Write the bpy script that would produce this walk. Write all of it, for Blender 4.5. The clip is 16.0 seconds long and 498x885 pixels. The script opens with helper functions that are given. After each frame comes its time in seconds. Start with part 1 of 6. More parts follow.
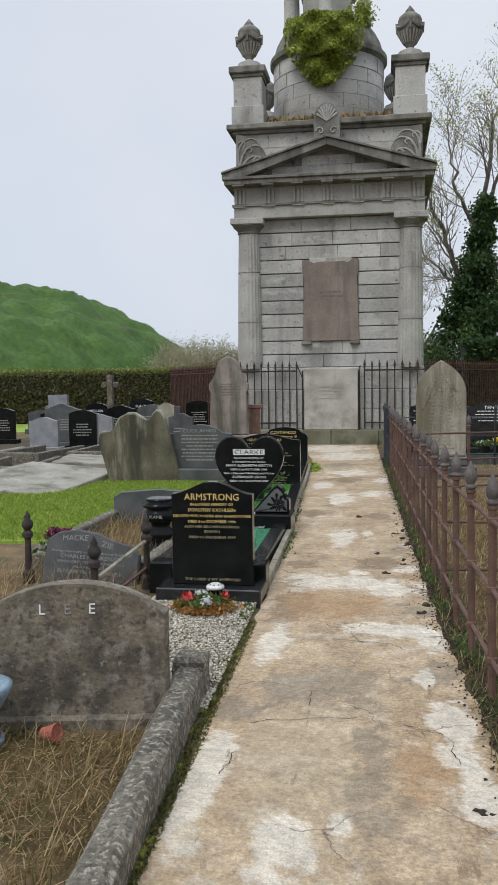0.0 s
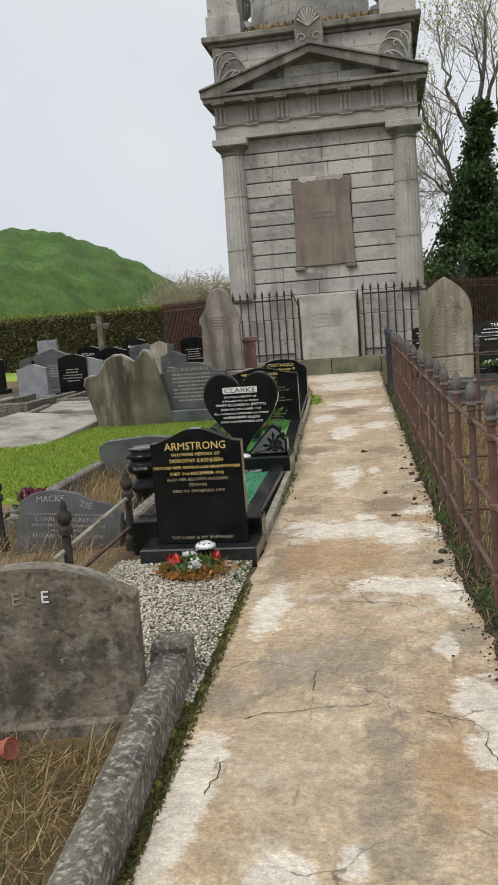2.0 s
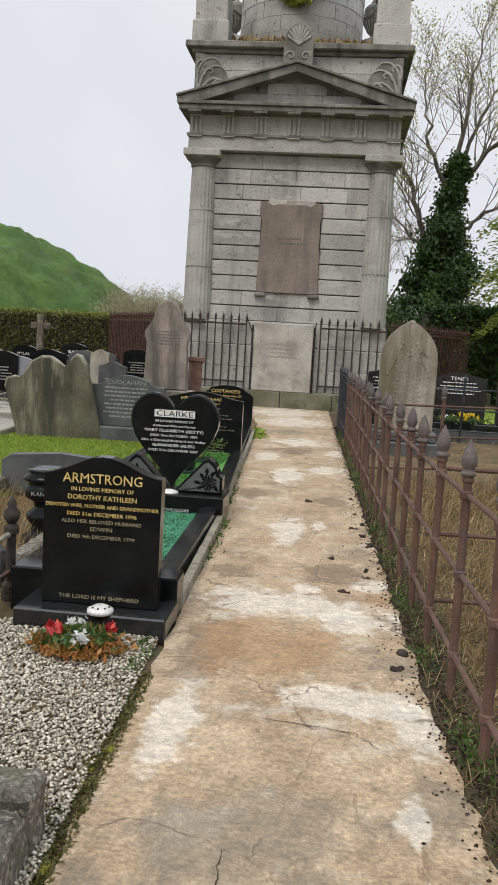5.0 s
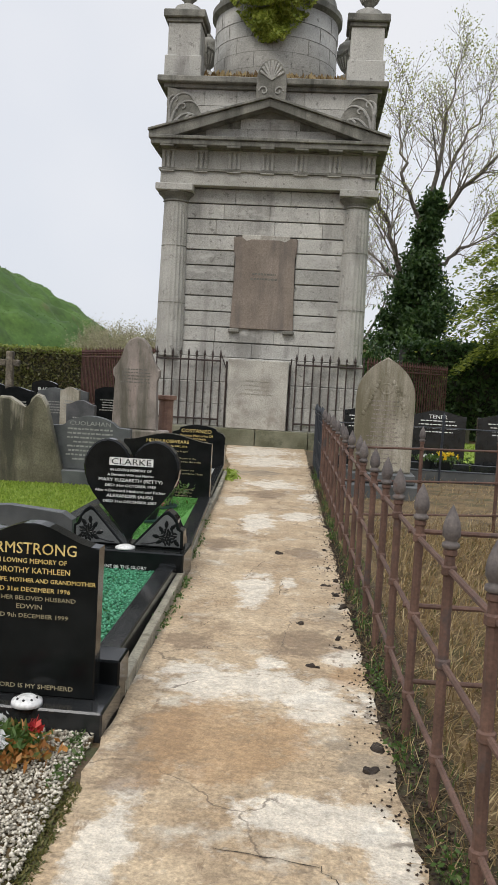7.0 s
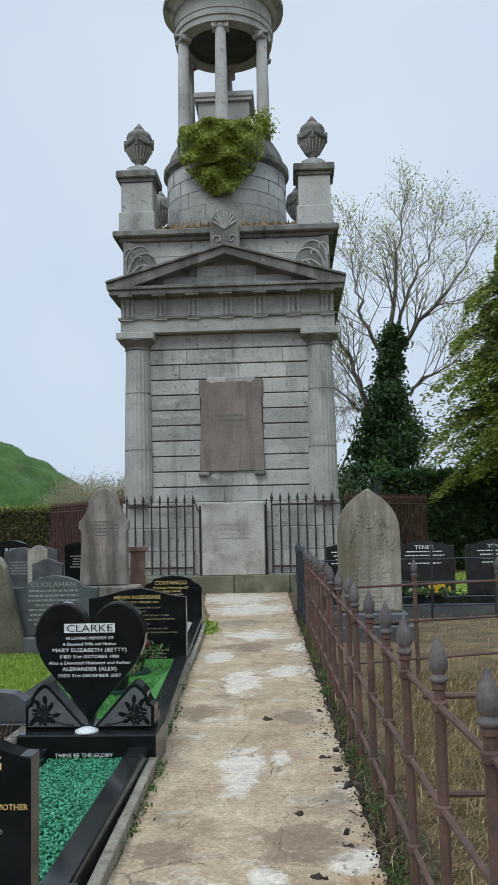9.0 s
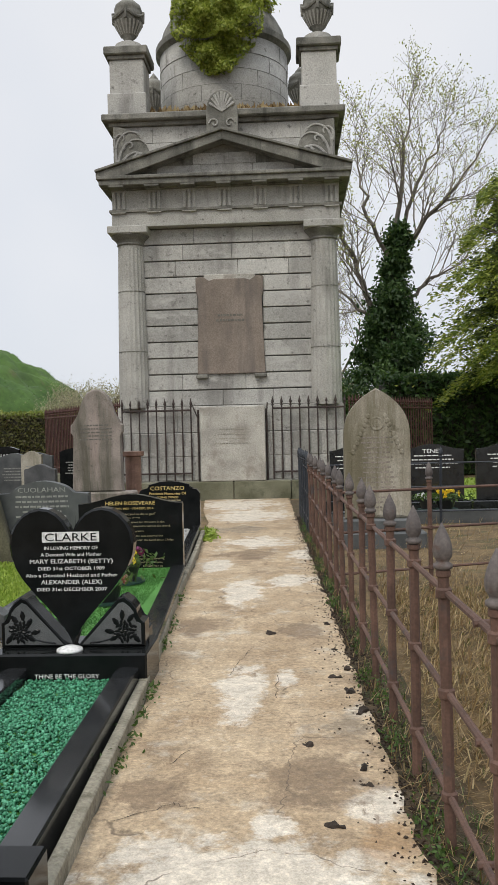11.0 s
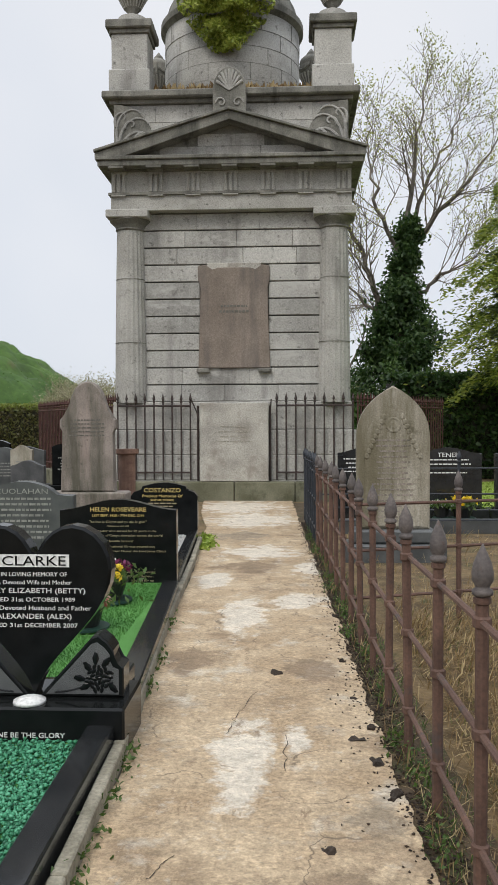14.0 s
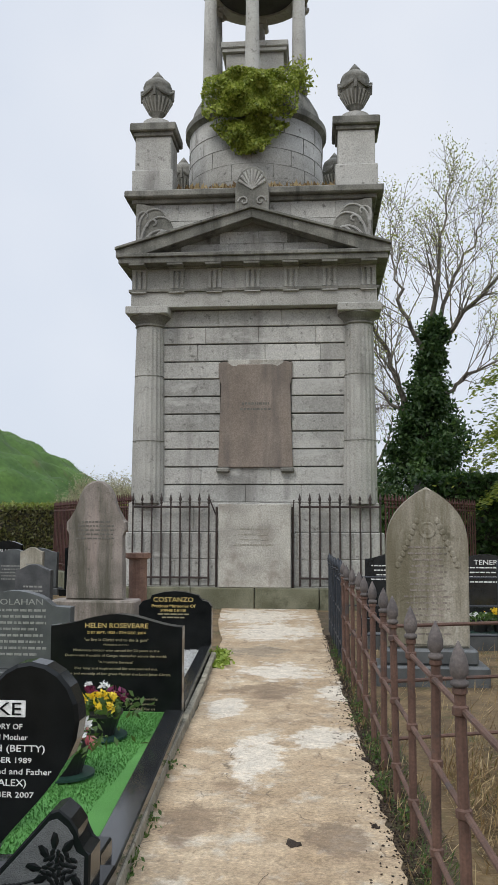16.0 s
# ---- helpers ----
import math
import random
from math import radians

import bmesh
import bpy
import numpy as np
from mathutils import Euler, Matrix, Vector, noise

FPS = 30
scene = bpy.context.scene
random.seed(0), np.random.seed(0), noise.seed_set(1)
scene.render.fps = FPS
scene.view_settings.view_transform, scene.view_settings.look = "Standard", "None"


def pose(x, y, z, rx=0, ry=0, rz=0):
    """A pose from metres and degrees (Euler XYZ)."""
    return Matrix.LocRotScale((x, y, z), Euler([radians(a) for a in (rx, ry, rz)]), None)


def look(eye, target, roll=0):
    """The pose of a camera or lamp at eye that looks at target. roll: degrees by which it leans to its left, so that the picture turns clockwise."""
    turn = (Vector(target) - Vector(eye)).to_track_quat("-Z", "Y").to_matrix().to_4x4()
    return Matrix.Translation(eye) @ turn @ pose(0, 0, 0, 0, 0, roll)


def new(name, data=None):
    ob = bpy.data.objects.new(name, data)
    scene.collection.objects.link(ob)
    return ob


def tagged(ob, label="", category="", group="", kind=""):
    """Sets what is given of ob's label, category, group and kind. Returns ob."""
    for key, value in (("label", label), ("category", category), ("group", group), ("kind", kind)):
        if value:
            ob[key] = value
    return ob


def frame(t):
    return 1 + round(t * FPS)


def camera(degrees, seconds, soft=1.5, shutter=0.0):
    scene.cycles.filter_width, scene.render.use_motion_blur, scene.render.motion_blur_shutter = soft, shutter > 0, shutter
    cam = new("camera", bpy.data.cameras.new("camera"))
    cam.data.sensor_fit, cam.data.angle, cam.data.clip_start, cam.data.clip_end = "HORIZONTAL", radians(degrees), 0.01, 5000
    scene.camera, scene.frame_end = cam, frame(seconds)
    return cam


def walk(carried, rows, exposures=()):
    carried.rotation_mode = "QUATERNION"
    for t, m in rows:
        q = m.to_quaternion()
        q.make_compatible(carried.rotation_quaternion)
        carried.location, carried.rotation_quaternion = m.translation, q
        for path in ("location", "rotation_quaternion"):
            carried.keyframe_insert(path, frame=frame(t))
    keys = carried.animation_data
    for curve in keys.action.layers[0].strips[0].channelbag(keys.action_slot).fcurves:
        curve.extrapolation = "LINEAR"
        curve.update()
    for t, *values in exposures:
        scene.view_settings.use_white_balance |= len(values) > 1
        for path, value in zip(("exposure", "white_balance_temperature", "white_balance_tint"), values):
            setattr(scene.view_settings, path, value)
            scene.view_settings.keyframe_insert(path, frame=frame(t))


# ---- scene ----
cam = camera(33.3, 16.0)
PATH = [
    (0.0, (0.865, -2.069, 1.467), (0.545, -0.1, 1.323), -0.7),
    (0.5, (0.831, -1.971, 1.456), (0.611, 0.004, 1.23), 0.0),
    (1.0, (0.697, -1.745, 1.457), (0.543, 0.231, 1.194), 1.9),
    (1.5, (0.725, -1.605, 1.434), (0.511, 0.359, 1.119), -0.1),
    (2.0, (0.872, -1.397, 1.444), (0.536, 0.552, 1.142), -4.4),
    (2.5, (0.887, -1.288, 1.453), (0.533, 0.667, 1.218), -3.6),
    (3.0, (0.795, -1.097, 1.445), (0.492, 0.871, 1.257), 0.1),
    (3.5, (0.751, -0.945, 1.417), (0.532, 1.03, 1.195), 1.4),
    (3.7, (0.784, -0.887, 1.419), (0.58, 1.087, 1.173), 0.6),
    (5.8, (0.71, -0.069, 1.348), (0.528, 1.911, 1.132), 4.7),
    (6.0, (0.738, -0.04, 1.364), (0.549, 1.943, 1.176), 4.3),
    (6.5, (0.821, 0.167, 1.413), (0.62, 2.15, 1.25), 3.5),
    (7.0, (0.799, 0.189, 1.431), (0.653, 2.178, 1.273), 3.2),
    (7.5, (0.686, 0.378, 1.44), (0.588, 2.375, 1.492), 2.3),
    (8.0, (0.692, 0.495, 1.435), (0.61, 2.473, 1.72), 0.7),
    (8.5, (0.787, 0.693, 1.424), (0.717, 2.674, 1.683), -1.1),
    (9.0, (0.806, 0.813, 1.424), (0.709, 2.802, 1.609), -1.2),
    (9.2, (0.791, 0.859, 1.417), (0.68, 2.851, 1.567), -1.0),
    (11.5, (0.742, 1.659, 1.351), (0.653, 3.656, 1.279), -1.6),
    (12.0, (0.685, 1.796, 1.359), (0.631, 3.793, 1.259), -2.1),
    (12.5, (0.748, 1.878, 1.389), (0.708, 3.875, 1.303), -2.9),
    (13.0, (0.81, 2.116, 1.37), (0.657, 4.109, 1.306), -2.5),
    (13.5, (0.775, 2.206, 1.355), (0.602, 4.197, 1.282), -1.0),
    (14.0, (0.687, 2.33, 1.381), (0.585, 4.326, 1.337), -0.2),
    (14.5, (0.707, 2.502, 1.395), (0.681, 4.501, 1.45), -0.4),
    (15.0, (0.797, 2.672, 1.41), (0.733, 4.668, 1.502), -0.1),
    (15.5, (0.812, 2.873, 1.384), (0.669, 4.865, 1.497), -0.3),
    (16.0, (0.709, 3.053, 1.416), (0.548, 5.037, 1.612), 0.2),
]
EXPOSURES = [(0.0, 0.02, 6450, 9), (2.0, 0.06, 6850, 9), (3.5, 0.12, 6750, 10), (6.0, 0.12, 6950, 11), (7.0, 0.14, 6800, 10), (7.5, 0.14, 6550, 9), (8.0, -0.06, 5800, 4), (9.0, -0.04, 5900, 4), (11.5, 0.15, 6900, 10), (13.0, 0.15, 6900, 10), (14.5, 0.12, 6600, 9), (16.0, 0.1, 6450, 9)]
walk(cam, [(t, look(eye, target, roll)) for t, eye, target, roll in PATH], EXPOSURES)

# ---- world and light: a bright overcast sky ----
world = bpy.data.worlds.new("overcast")
scene.world = world
world.use_nodes = True
wn, wl = world.node_tree.nodes, world.node_tree.links
wn.clear()
w_out = wn.new("ShaderNodeOutputWorld")
w_bg = wn.new("ShaderNodeBackground")
w_sky = wn.new("ShaderNodeTexSky")
w_sky.sky_type = "NISHITA"
w_sky.sun_disc = False
w_sky.sun_elevation = radians(52)
w_sky.sun_rotation = radians(205)
w_sky.air_density = 1.0
w_sky.dust_density = 3.0
w_co = wn.new("ShaderNodeTexCoord")
w_noise = wn.new("ShaderNodeTexNoise")
w_noise.inputs["Scale"].default_value = 1.6
w_noise.inputs["Detail"].default_value = 4
w_ramp = wn.new("ShaderNodeValToRGB")
w_ramp.color_ramp.elements[0].position = 0.3
w_ramp.color_ramp.elements[0].color = (6.0, 6.7, 7.9, 1)
w_ramp.color_ramp.elements[1].position = 0.7
w_ramp.color_ramp.elements[1].color = (7.8, 8.1, 8.8, 1)
w_mix = wn.new("ShaderNodeMix")
w_mix.data_type = "RGBA"
w_mix.inputs[0].default_value = 0.93
w_bg.inputs["Strength"].default_value = 0.1
wl.new(w_co.outputs["Generated"], w_noise.inputs["Vector"])
wl.new(w_noise.outputs["Fac"], w_ramp.inputs["Fac"])
wl.new(w_sky.outputs["Color"], w_mix.inputs[6])
wl.new(w_ramp.outputs["Color"], w_mix.inputs[7])
w_sep = wn.new("ShaderNodeSeparateXYZ")
w_up = wn.new("ShaderNodeMapRange")
w_up.inputs[1].default_value, w_up.inputs[2].default_value = 0.6, 1.0
w_up.inputs[3].default_value, w_up.inputs[4].default_value = 1.0, 2.6
w_gain = wn.new("ShaderNodeVectorMath")
w_gain.operation = "SCALE"
wl.new(w_co.outputs["Generated"], w_sep.inputs[0])
wl.new(w_sep.outputs["Z"], w_up.inputs[0])
wl.new(w_mix.outputs[2], w_gain.inputs[0])
wl.new(w_up.outputs[0], w_gain.inputs["Scale"])
wl.new(w_gain.outputs[0], w_bg.inputs["Color"])
wl.new(w_bg.outputs["Background"], w_out.inputs["Surface"])
sun = new("sun", bpy.data.lights.new("sun", "SUN"))
sun.data.energy = 1.5
sun.data.angle = radians(25)
sun.data.color = (1.0, 0.97, 0.92)
sun.matrix_world = look((-8, -14, 24), (0, 4, 0))


# ---- materials ----
def rgba(c):
    return (c[0], c[1], c[2], 1.0)


def mat(name, low, high, scale=6.0, rough=0.85, bump=0.3, fine=60.0, dark=None, dark_at=0.6, streak=False, per_piece=0.0, metal=0.0, spec=0.5, spots=None):
    """Two tones at a large scale, fine grain on top, optional dark weathering and pale or rusty spots."""
    m = bpy.data.materials.new(name)
    m.use_nodes = True
    n, l = m.node_tree.nodes, m.node_tree.links
    b = n["Principled BSDF"]
    b.inputs["Roughness"].default_value = rough
    b.inputs["Metallic"].default_value = metal
    b.inputs["Specular IOR Level"].default_value = spec
    geo = n.new("ShaderNodeNewGeometry")
    big = n.new("ShaderNodeTexNoise")
    big.inputs["Scale"].default_value = scale
    big.inputs["Detail"].default_value = 5
    l.new(geo.outputs["Position"], big.inputs["Vector"])
    ramp = n.new("ShaderNodeMapRange")
    ramp.inputs[1].default_value, ramp.inputs[2].default_value = 0.32, 0.68
    l.new(big.outputs["Fac"], ramp.inputs[0])
    mix = n.new("ShaderNodeMix")
    mix.data_type = "RGBA"
    mix.inputs[6].default_value, mix.inputs[7].default_value = rgba(low), rgba(high)
    l.new(ramp.outputs[0], mix.inputs[0])
    col = mix.outputs[2]
    small = n.new("ShaderNodeTexNoise")
    small.inputs["Scale"].default_value = fine
    small.inputs["Detail"].default_value = 4
    l.new(geo.outputs["Position"], small.inputs["Vector"])
    grain = n.new("ShaderNodeMapRange")
    grain.inputs[1].default_value, grain.inputs[2].default_value = 0.3, 0.7
    grain.inputs[3].default_value, grain.inputs[4].default_value = 0.78, 1.22
    l.new(small.outputs["Fac"], grain.inputs[0])
    val = grain.outputs[0]
    if per_piece:
        info = n.new("ShaderNodeObjectInfo")
        pr = n.new("ShaderNodeMapRange")
        pr.inputs[3].default_value, pr.inputs[4].default_value = 1 - per_piece, 1 + per_piece
        l.new(info.outputs["Random"], pr.inputs[0])
        mul0 = n.new("ShaderNodeMath")
        mul0.operation = "MULTIPLY"
        l.new(val, mul0.inputs[0])
        l.new(pr.outputs[0], mul0.inputs[1])
        val = mul0.outputs[0]
    hsv = n.new("ShaderNodeHueSaturation")
    l.new(col, hsv.inputs["Color"])
    l.new(val, hsv.inputs["Value"])
    col = hsv.outputs["Color"]
    for tone, at, sc, stretched in ([(dark, dark_at, scale * 0.9, streak)] if dark else []) + list(spots or []):
        mp = n.new("ShaderNodeMapping")
        mp.inputs["Location"].default_value = (at * 7, sc, 3.3)
        if stretched:
            mp.inputs["Scale"].default_value = (1.0, 1.0, 0.14) if stretched is True else stretched
        l.new(geo.outputs["Position"], mp.inputs["Vector"])
        dn = n.new("ShaderNodeTexNoise")
        dn.inputs["Scale"].default_value = sc
        dn.inputs["Detail"].default_value = 7
        dn.inputs["Roughness"].default_value = 0.65
        l.new(mp.outputs[0], dn.inputs["Vector"])
        dr = n.new("ShaderNodeMapRange")
        dr.inputs[1].default_value, dr.inputs[2].default_value = at, at + 0.13
        dr.inputs[4].default_value = 0.85
        l.new(dn.outputs["Fac"], dr.inputs[0])
        dm = n.new("ShaderNodeMix")
        dm.data_type = "RGBA"
        dm.inputs[7].default_value = rgba(tone)
        l.new(dr.outputs[0], dm.inputs[0])
        l.new(col, dm.inputs[6])
        col = dm.outputs[2]
    l.new(col, b.inputs["Base Color"])
    if bump:
        bp = n.new("ShaderNodeBump")
        bp.inputs["Strength"].default_value = bump
        bp.inputs["Distance"].default_value = 0.01
        l.new(small.outputs["Fac"], bp.inputs["Height"])
        l.new(bp.outputs["Normal"], b.inputs["Normal"])
    return m


def leaf_mat(name, a, b_, c, thin=0.4):
    m = bpy.data.materials.new(name)
    m.use_nodes = True
    n, l = m.node_tree.nodes, m.node_tree.links
    b = n["Principled BSDF"]
    b.inputs["Roughness"].default_value = 0.55
    geo = n.new("ShaderNodeNewGeometry")
    r = n.new("ShaderNodeValToRGB")
    r.color_ramp.elements[0].color, r.color_ramp.elements[1].color = rgba(a), rgba(c)
    e = r.color_ramp.elements.new(0.5)
    e.color = rgba(b_)
    l.new(geo.outputs["Random Per Island"], r.inputs["Fac"])
    l.new(r.outputs["Color"], b.inputs["Base Color"])
    if thin:
        tr = n.new("ShaderNodeBsdfTranslucent")
        mx = n.new("ShaderNodeMixShader")
        mx.inputs[0].default_value = thin
        l.new(r.outputs["Color"], tr.inputs["Color"])
        l.new(b.outputs[0], mx.inputs[1])
        l.new(tr.outputs[0], mx.inputs[2])
        l.new(mx.outputs[0], n["Material Output"].inputs["Surface"])
    return m


M_STONE = mat("weathered_limestone", (0.27, 0.263, 0.237), (0.41, 0.4, 0.366), 1.3, 0.9, 0.5, 45, dark=(0.11, 0.106, 0.095), dark_at=0.545, streak=True, spots=[((0.4, 0.39, 0.36), 0.57, 2.6, False), ((0.07, 0.068, 0.055), 0.59, 11, False)])
M_BLOCK = mat("ashlar_block", (0.29, 0.284, 0.262), (0.43, 0.42, 0.388), 1.1, 0.9, 0.5, 40, dark=(0.16, 0.153, 0.14), dark_at=0.53, streak=True, per_piece=0.16, spots=[((0.46, 0.45, 0.42), 0.56, 2.4, (0.6, 1, 1.6)), ((0.09, 0.085, 0.075), 0.58, 9, False)])
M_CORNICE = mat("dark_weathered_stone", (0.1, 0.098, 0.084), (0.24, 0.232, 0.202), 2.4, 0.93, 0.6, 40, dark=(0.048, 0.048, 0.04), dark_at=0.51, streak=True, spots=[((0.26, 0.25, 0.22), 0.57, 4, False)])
M_DOME = mat("mossy_dome_stone", (0.1, 0.105, 0.075), (0.19, 0.185, 0.14), 2.2, 0.93, 0.5, 40, dark=(0.05, 0.055, 0.035), dark_at=0.56)
M_DARKIN = mat("dark_soffit", (0.03, 0.03, 0.03), (0.06, 0.06, 0.055), 3)
M_PLAQUE = mat("brown_sandstone", (0.17, 0.138, 0.112), (0.26, 0.215, 0.178), 1.6, 0.9, 0.3, 50, dark=(0.11, 0.095, 0.085), dark_at=0.5, streak=True)
M_PALE = mat("pale_limestone_slab", (0.3, 0.285, 0.25), (0.46, 0.44, 0.39), 2.2, 0.9, 0.4, 45, dark=(0.24, 0.215, 0.18), dark_at=0.52, spots=[((0.13, 0.12, 0.1), 0.6, 9, False)])
M_KERBMOSS = mat("mossy_kerb_stone", (0.1, 0.1, 0.06), (0.19, 0.185, 0.13), 2.5, 0.92, 0.5, 50, dark=(0.05, 0.055, 0.03), dark_at=0.55)
M_RUST = mat("rusty_iron", (0.07, 0.037, 0.026), (0.125, 0.068, 0.048), 7, 0.78, 0.22, 90, dark=(0.05, 0.045, 0.045), dark_at=0.57, spots=[((0.17, 0.08, 0.045), 0.66, 9, False)])
M_OLDIRON = mat("old_blackened_iron", (0.02, 0.016, 0.014), (0.05, 0.038, 0.03), 14, 0.85, 0.4, 90)
M_KNOB = mat("worn_grey_iron", (0.07, 0.06, 0.058), (0.13, 0.11, 0.1), 14, 0.75, 0.2, 90, spots=[((0.09, 0.05, 0.035), 0.6, 16, False)])
M_REDRAIL = mat("red_oxide_iron", (0.05, 0.018, 0.015), (0.09, 0.036, 0.028), 5, 0.75, 0.4, 90)
M_DARKRAIL = mat("dark_rusted_iron", (0.022, 0.016, 0.014), (0.05, 0.032, 0.027), 6, 0.75, 0.3, 90)
M_BLACKIRON = mat("blue_black_painted_iron", (0.008, 0.011, 0.016), (0.022, 0.028, 0.038), 6, 0.5, 0.3, 90)
M_GRANITE = mat("polished_black_granite", (0.006, 0.007, 0.007), (0.011, 0.012, 0.012), 9, 0.12, 0.0, 500, spec=0.18)
M_GRANITE_EDGE = mat("honed_black_granite", (0.012, 0.013, 0.0135), (0.024, 0.025, 0.026), 7, 0.14, 0.0, 300, spec=0.6)
M_GREYGRANITE = mat("grey_granite", (0.05, 0.054, 0.055), (0.095, 0.1, 0.1), 5, 0.45, 0.1, 300)
M_LIGHTGRANITE = mat("silver_granite", (0.17, 0.178, 0.19), (0.26, 0.27, 0.285), 5, 0.45, 0.1, 300)
M_SLATE = mat("old_slate", (0.04, 0.042, 0.044), (0.085, 0.086, 0.086), 5, 0.7, 0.4, 90, spots=[((0.14, 0.14, 0.125), 0.64, 9, False)])
M_SAND = mat("algae_sandstone", (0.085, 0.077, 0.05), (0.19, 0.172, 0.12), 2.6, 0.95, 0.5, 60, dark=(0.035, 0.034, 0.024), dark_at=0.47, streak=True, spots=[((0.3, 0.27, 0.21), 0.54, 5, True)])
M_WHITESTONE = mat("weathered_pale_marble", (0.23, 0.207, 0.155), (0.4, 0.37, 0.305), 2.4, 0.88, 0.5, 60, dark=(0.12, 0.105, 0.062), dark_at=0.49, streak=True, spots=[((0.1, 0.088, 0.055), 0.6, 6, False), ((0.46, 0.43, 0.37), 0.6, 9, True)])
M_PINKSTONE = mat("stained_grey_headstone", (0.15, 0.132, 0.11), (0.31, 0.265, 0.232), 2.6, 0.9, 0.5, 60, dark=(0.075, 0.072, 0.05), dark_at=0.47, streak=True, spots=[((0.34, 0.27, 0.235), 0.56, 3.5, True), ((0.06, 0.058, 0.04), 0.6, 14, False)])
M_LICHEN = mat("lichened_concrete_stone", (0.105, 0.088, 0.062), (0.195, 0.165, 0.122), 5, 0.95, 0.8, 50, dark=(0.05, 0.042, 0.034), dark_at=0.47, spots=[((0.24, 0.215, 0.175), 0.52, 9, False), ((0.045, 0.038, 0.032), 0.53, 24, False), ((0.3, 0.28, 0.235), 0.6, 40, False), ((0.02, 0.018, 0.014), 0.6, 34, False), ((0.07, 0.075, 0.035), 0.58, 3.5, False)])
M_KERBROUGH = mat("lichened_kerb", (0.085, 0.076, 0.056), (0.17, 0.153, 0.118), 7, 0.95, 1.0, 70, dark=(0.045, 0.042, 0.034), dark_at=0.5, spots=[((0.37, 0.335, 0.275), 0.5, 40, False), ((0.045, 0.042, 0.034), 0.51, 55, False), ((0.08, 0.09, 0.035), 0.58, 6, False)])
M_GOLD = mat("gilded_lettering", (0.62, 0.44, 0.13), (0.72, 0.55, 0.22), 9, 0.45, 0.0)
M_DULLGOLD = mat("faded_gilding", (0.26, 0.22, 0.13), (0.34, 0.29, 0.18), 9, 0.6, 0.0)
M_WHITE = mat("white_lettering", (0.62, 0.62, 0.6), (0.75, 0.75, 0.73), 9, 0.7, 0.0)
M_GREYLET = mat("worn_grey_lettering", (0.2, 0.2, 0.185), (0.3, 0.3, 0.28), 12, 0.8, 0.0)
# shadow held in cut letters, painted as a darker stone tone
M_DARKLET = mat("shadowed_lettering", (0.1, 0.095, 0.08), (0.15, 0.14, 0.12), 12, 0.9, 0.0)
M_CARVE = mat("pitched_grey_granite", (0.07, 0.075, 0.075), (0.11, 0.115, 0.115), 12, 0.8, 0.5, 200)
M_EARTH = mat("damp_earth_and_dead_grass", (0.07, 0.047, 0.022), (0.18, 0.122, 0.058), 3.5, 0.98, 1.0, 35, dark=(0.05, 0.055, 0.016), dark_at=0.54, spots=[((0.22, 0.17, 0.09), 0.58, 9, False)])
M_GRASS = mat("short_green_turf", (0.16, 0.235, 0.03), (0.26, 0.36, 0.055), 1.2, 0.95, 1.0, 60, spots=[((0.11, 0.13, 0.04), 0.64, 5, False)])
M_HILL = mat("hill_grass", (0.04, 0.088, 0.017), (0.075, 0.14, 0.028), 0.35, 0.97, 1.0, 3.0, dark=(0.035, 0.066, 0.016), dark_at=0.5, spots=[((0.1, 0.1, 0.045), 0.6, 0.5, False)])
M_TURF = mat("artificial_turf", (0.075, 0.235, 0.045), (0.11, 0.31, 0.07), 2, 0.9, 1.0, 220)
M_CHIPS = leaf_mat("green_glass_chips", (0.01, 0.09, 0.042), (0.032, 0.21, 0.1), (0.1, 0.36, 0.21), 0)
M_GRAVEL = leaf_mat("grey_white_gravel", (0.17, 0.148, 0.11), (0.43, 0.39, 0.31), (0.68, 0.63, 0.53), 0)
M_WHITECHIPS = leaf_mat("pale_chippings", (0.3, 0.3, 0.29), (0.42, 0.42, 0.41), (0.55, 0.55, 0.53), 0)
M_IVY = leaf_mat("ivy_leaves", (0.14, 0.19, 0.02), (0.27, 0.33, 0.045), (0.44, 0.47, 0.1))
M_DARKIVY = leaf_mat("dark_ivy_leaves", (0.016, 0.042, 0.01), (0.04, 0.09, 0.022), (0.09, 0.15, 0.04))
M_FRESHIVY = leaf_mat("mid_green_ivy_leaves", (0.03, 0.07, 0.012), (0.065, 0.13, 0.026), (0.12, 0.2, 0.05))
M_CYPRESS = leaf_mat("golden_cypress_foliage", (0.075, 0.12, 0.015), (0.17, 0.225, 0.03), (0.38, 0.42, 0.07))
M_CYPRESSIN = leaf_mat("shaded_inner_cypress_foliage", (0.022, 0.04, 0.008), (0.05, 0.075, 0.015), (0.1, 0.13, 0.026))
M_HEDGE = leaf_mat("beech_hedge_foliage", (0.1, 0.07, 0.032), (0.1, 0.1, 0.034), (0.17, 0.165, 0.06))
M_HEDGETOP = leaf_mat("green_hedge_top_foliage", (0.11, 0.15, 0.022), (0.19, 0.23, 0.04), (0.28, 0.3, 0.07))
M_BUD = leaf_mat("spring_buds", (0.2, 0.22, 0.05), (0.34, 0.38, 0.08), (0.46, 0.48, 0.16))
M_BARK = mat("grey_brown_bark", (0.08, 0.07, 0.058), (0.16, 0.14, 0.115), 5, 0.95, 0.7, 40)
M_PALETWIG = mat("straw_twigs", (0.24, 0.21, 0.14), (0.36, 0.32, 0.23), 2, 0.95, 0.0)
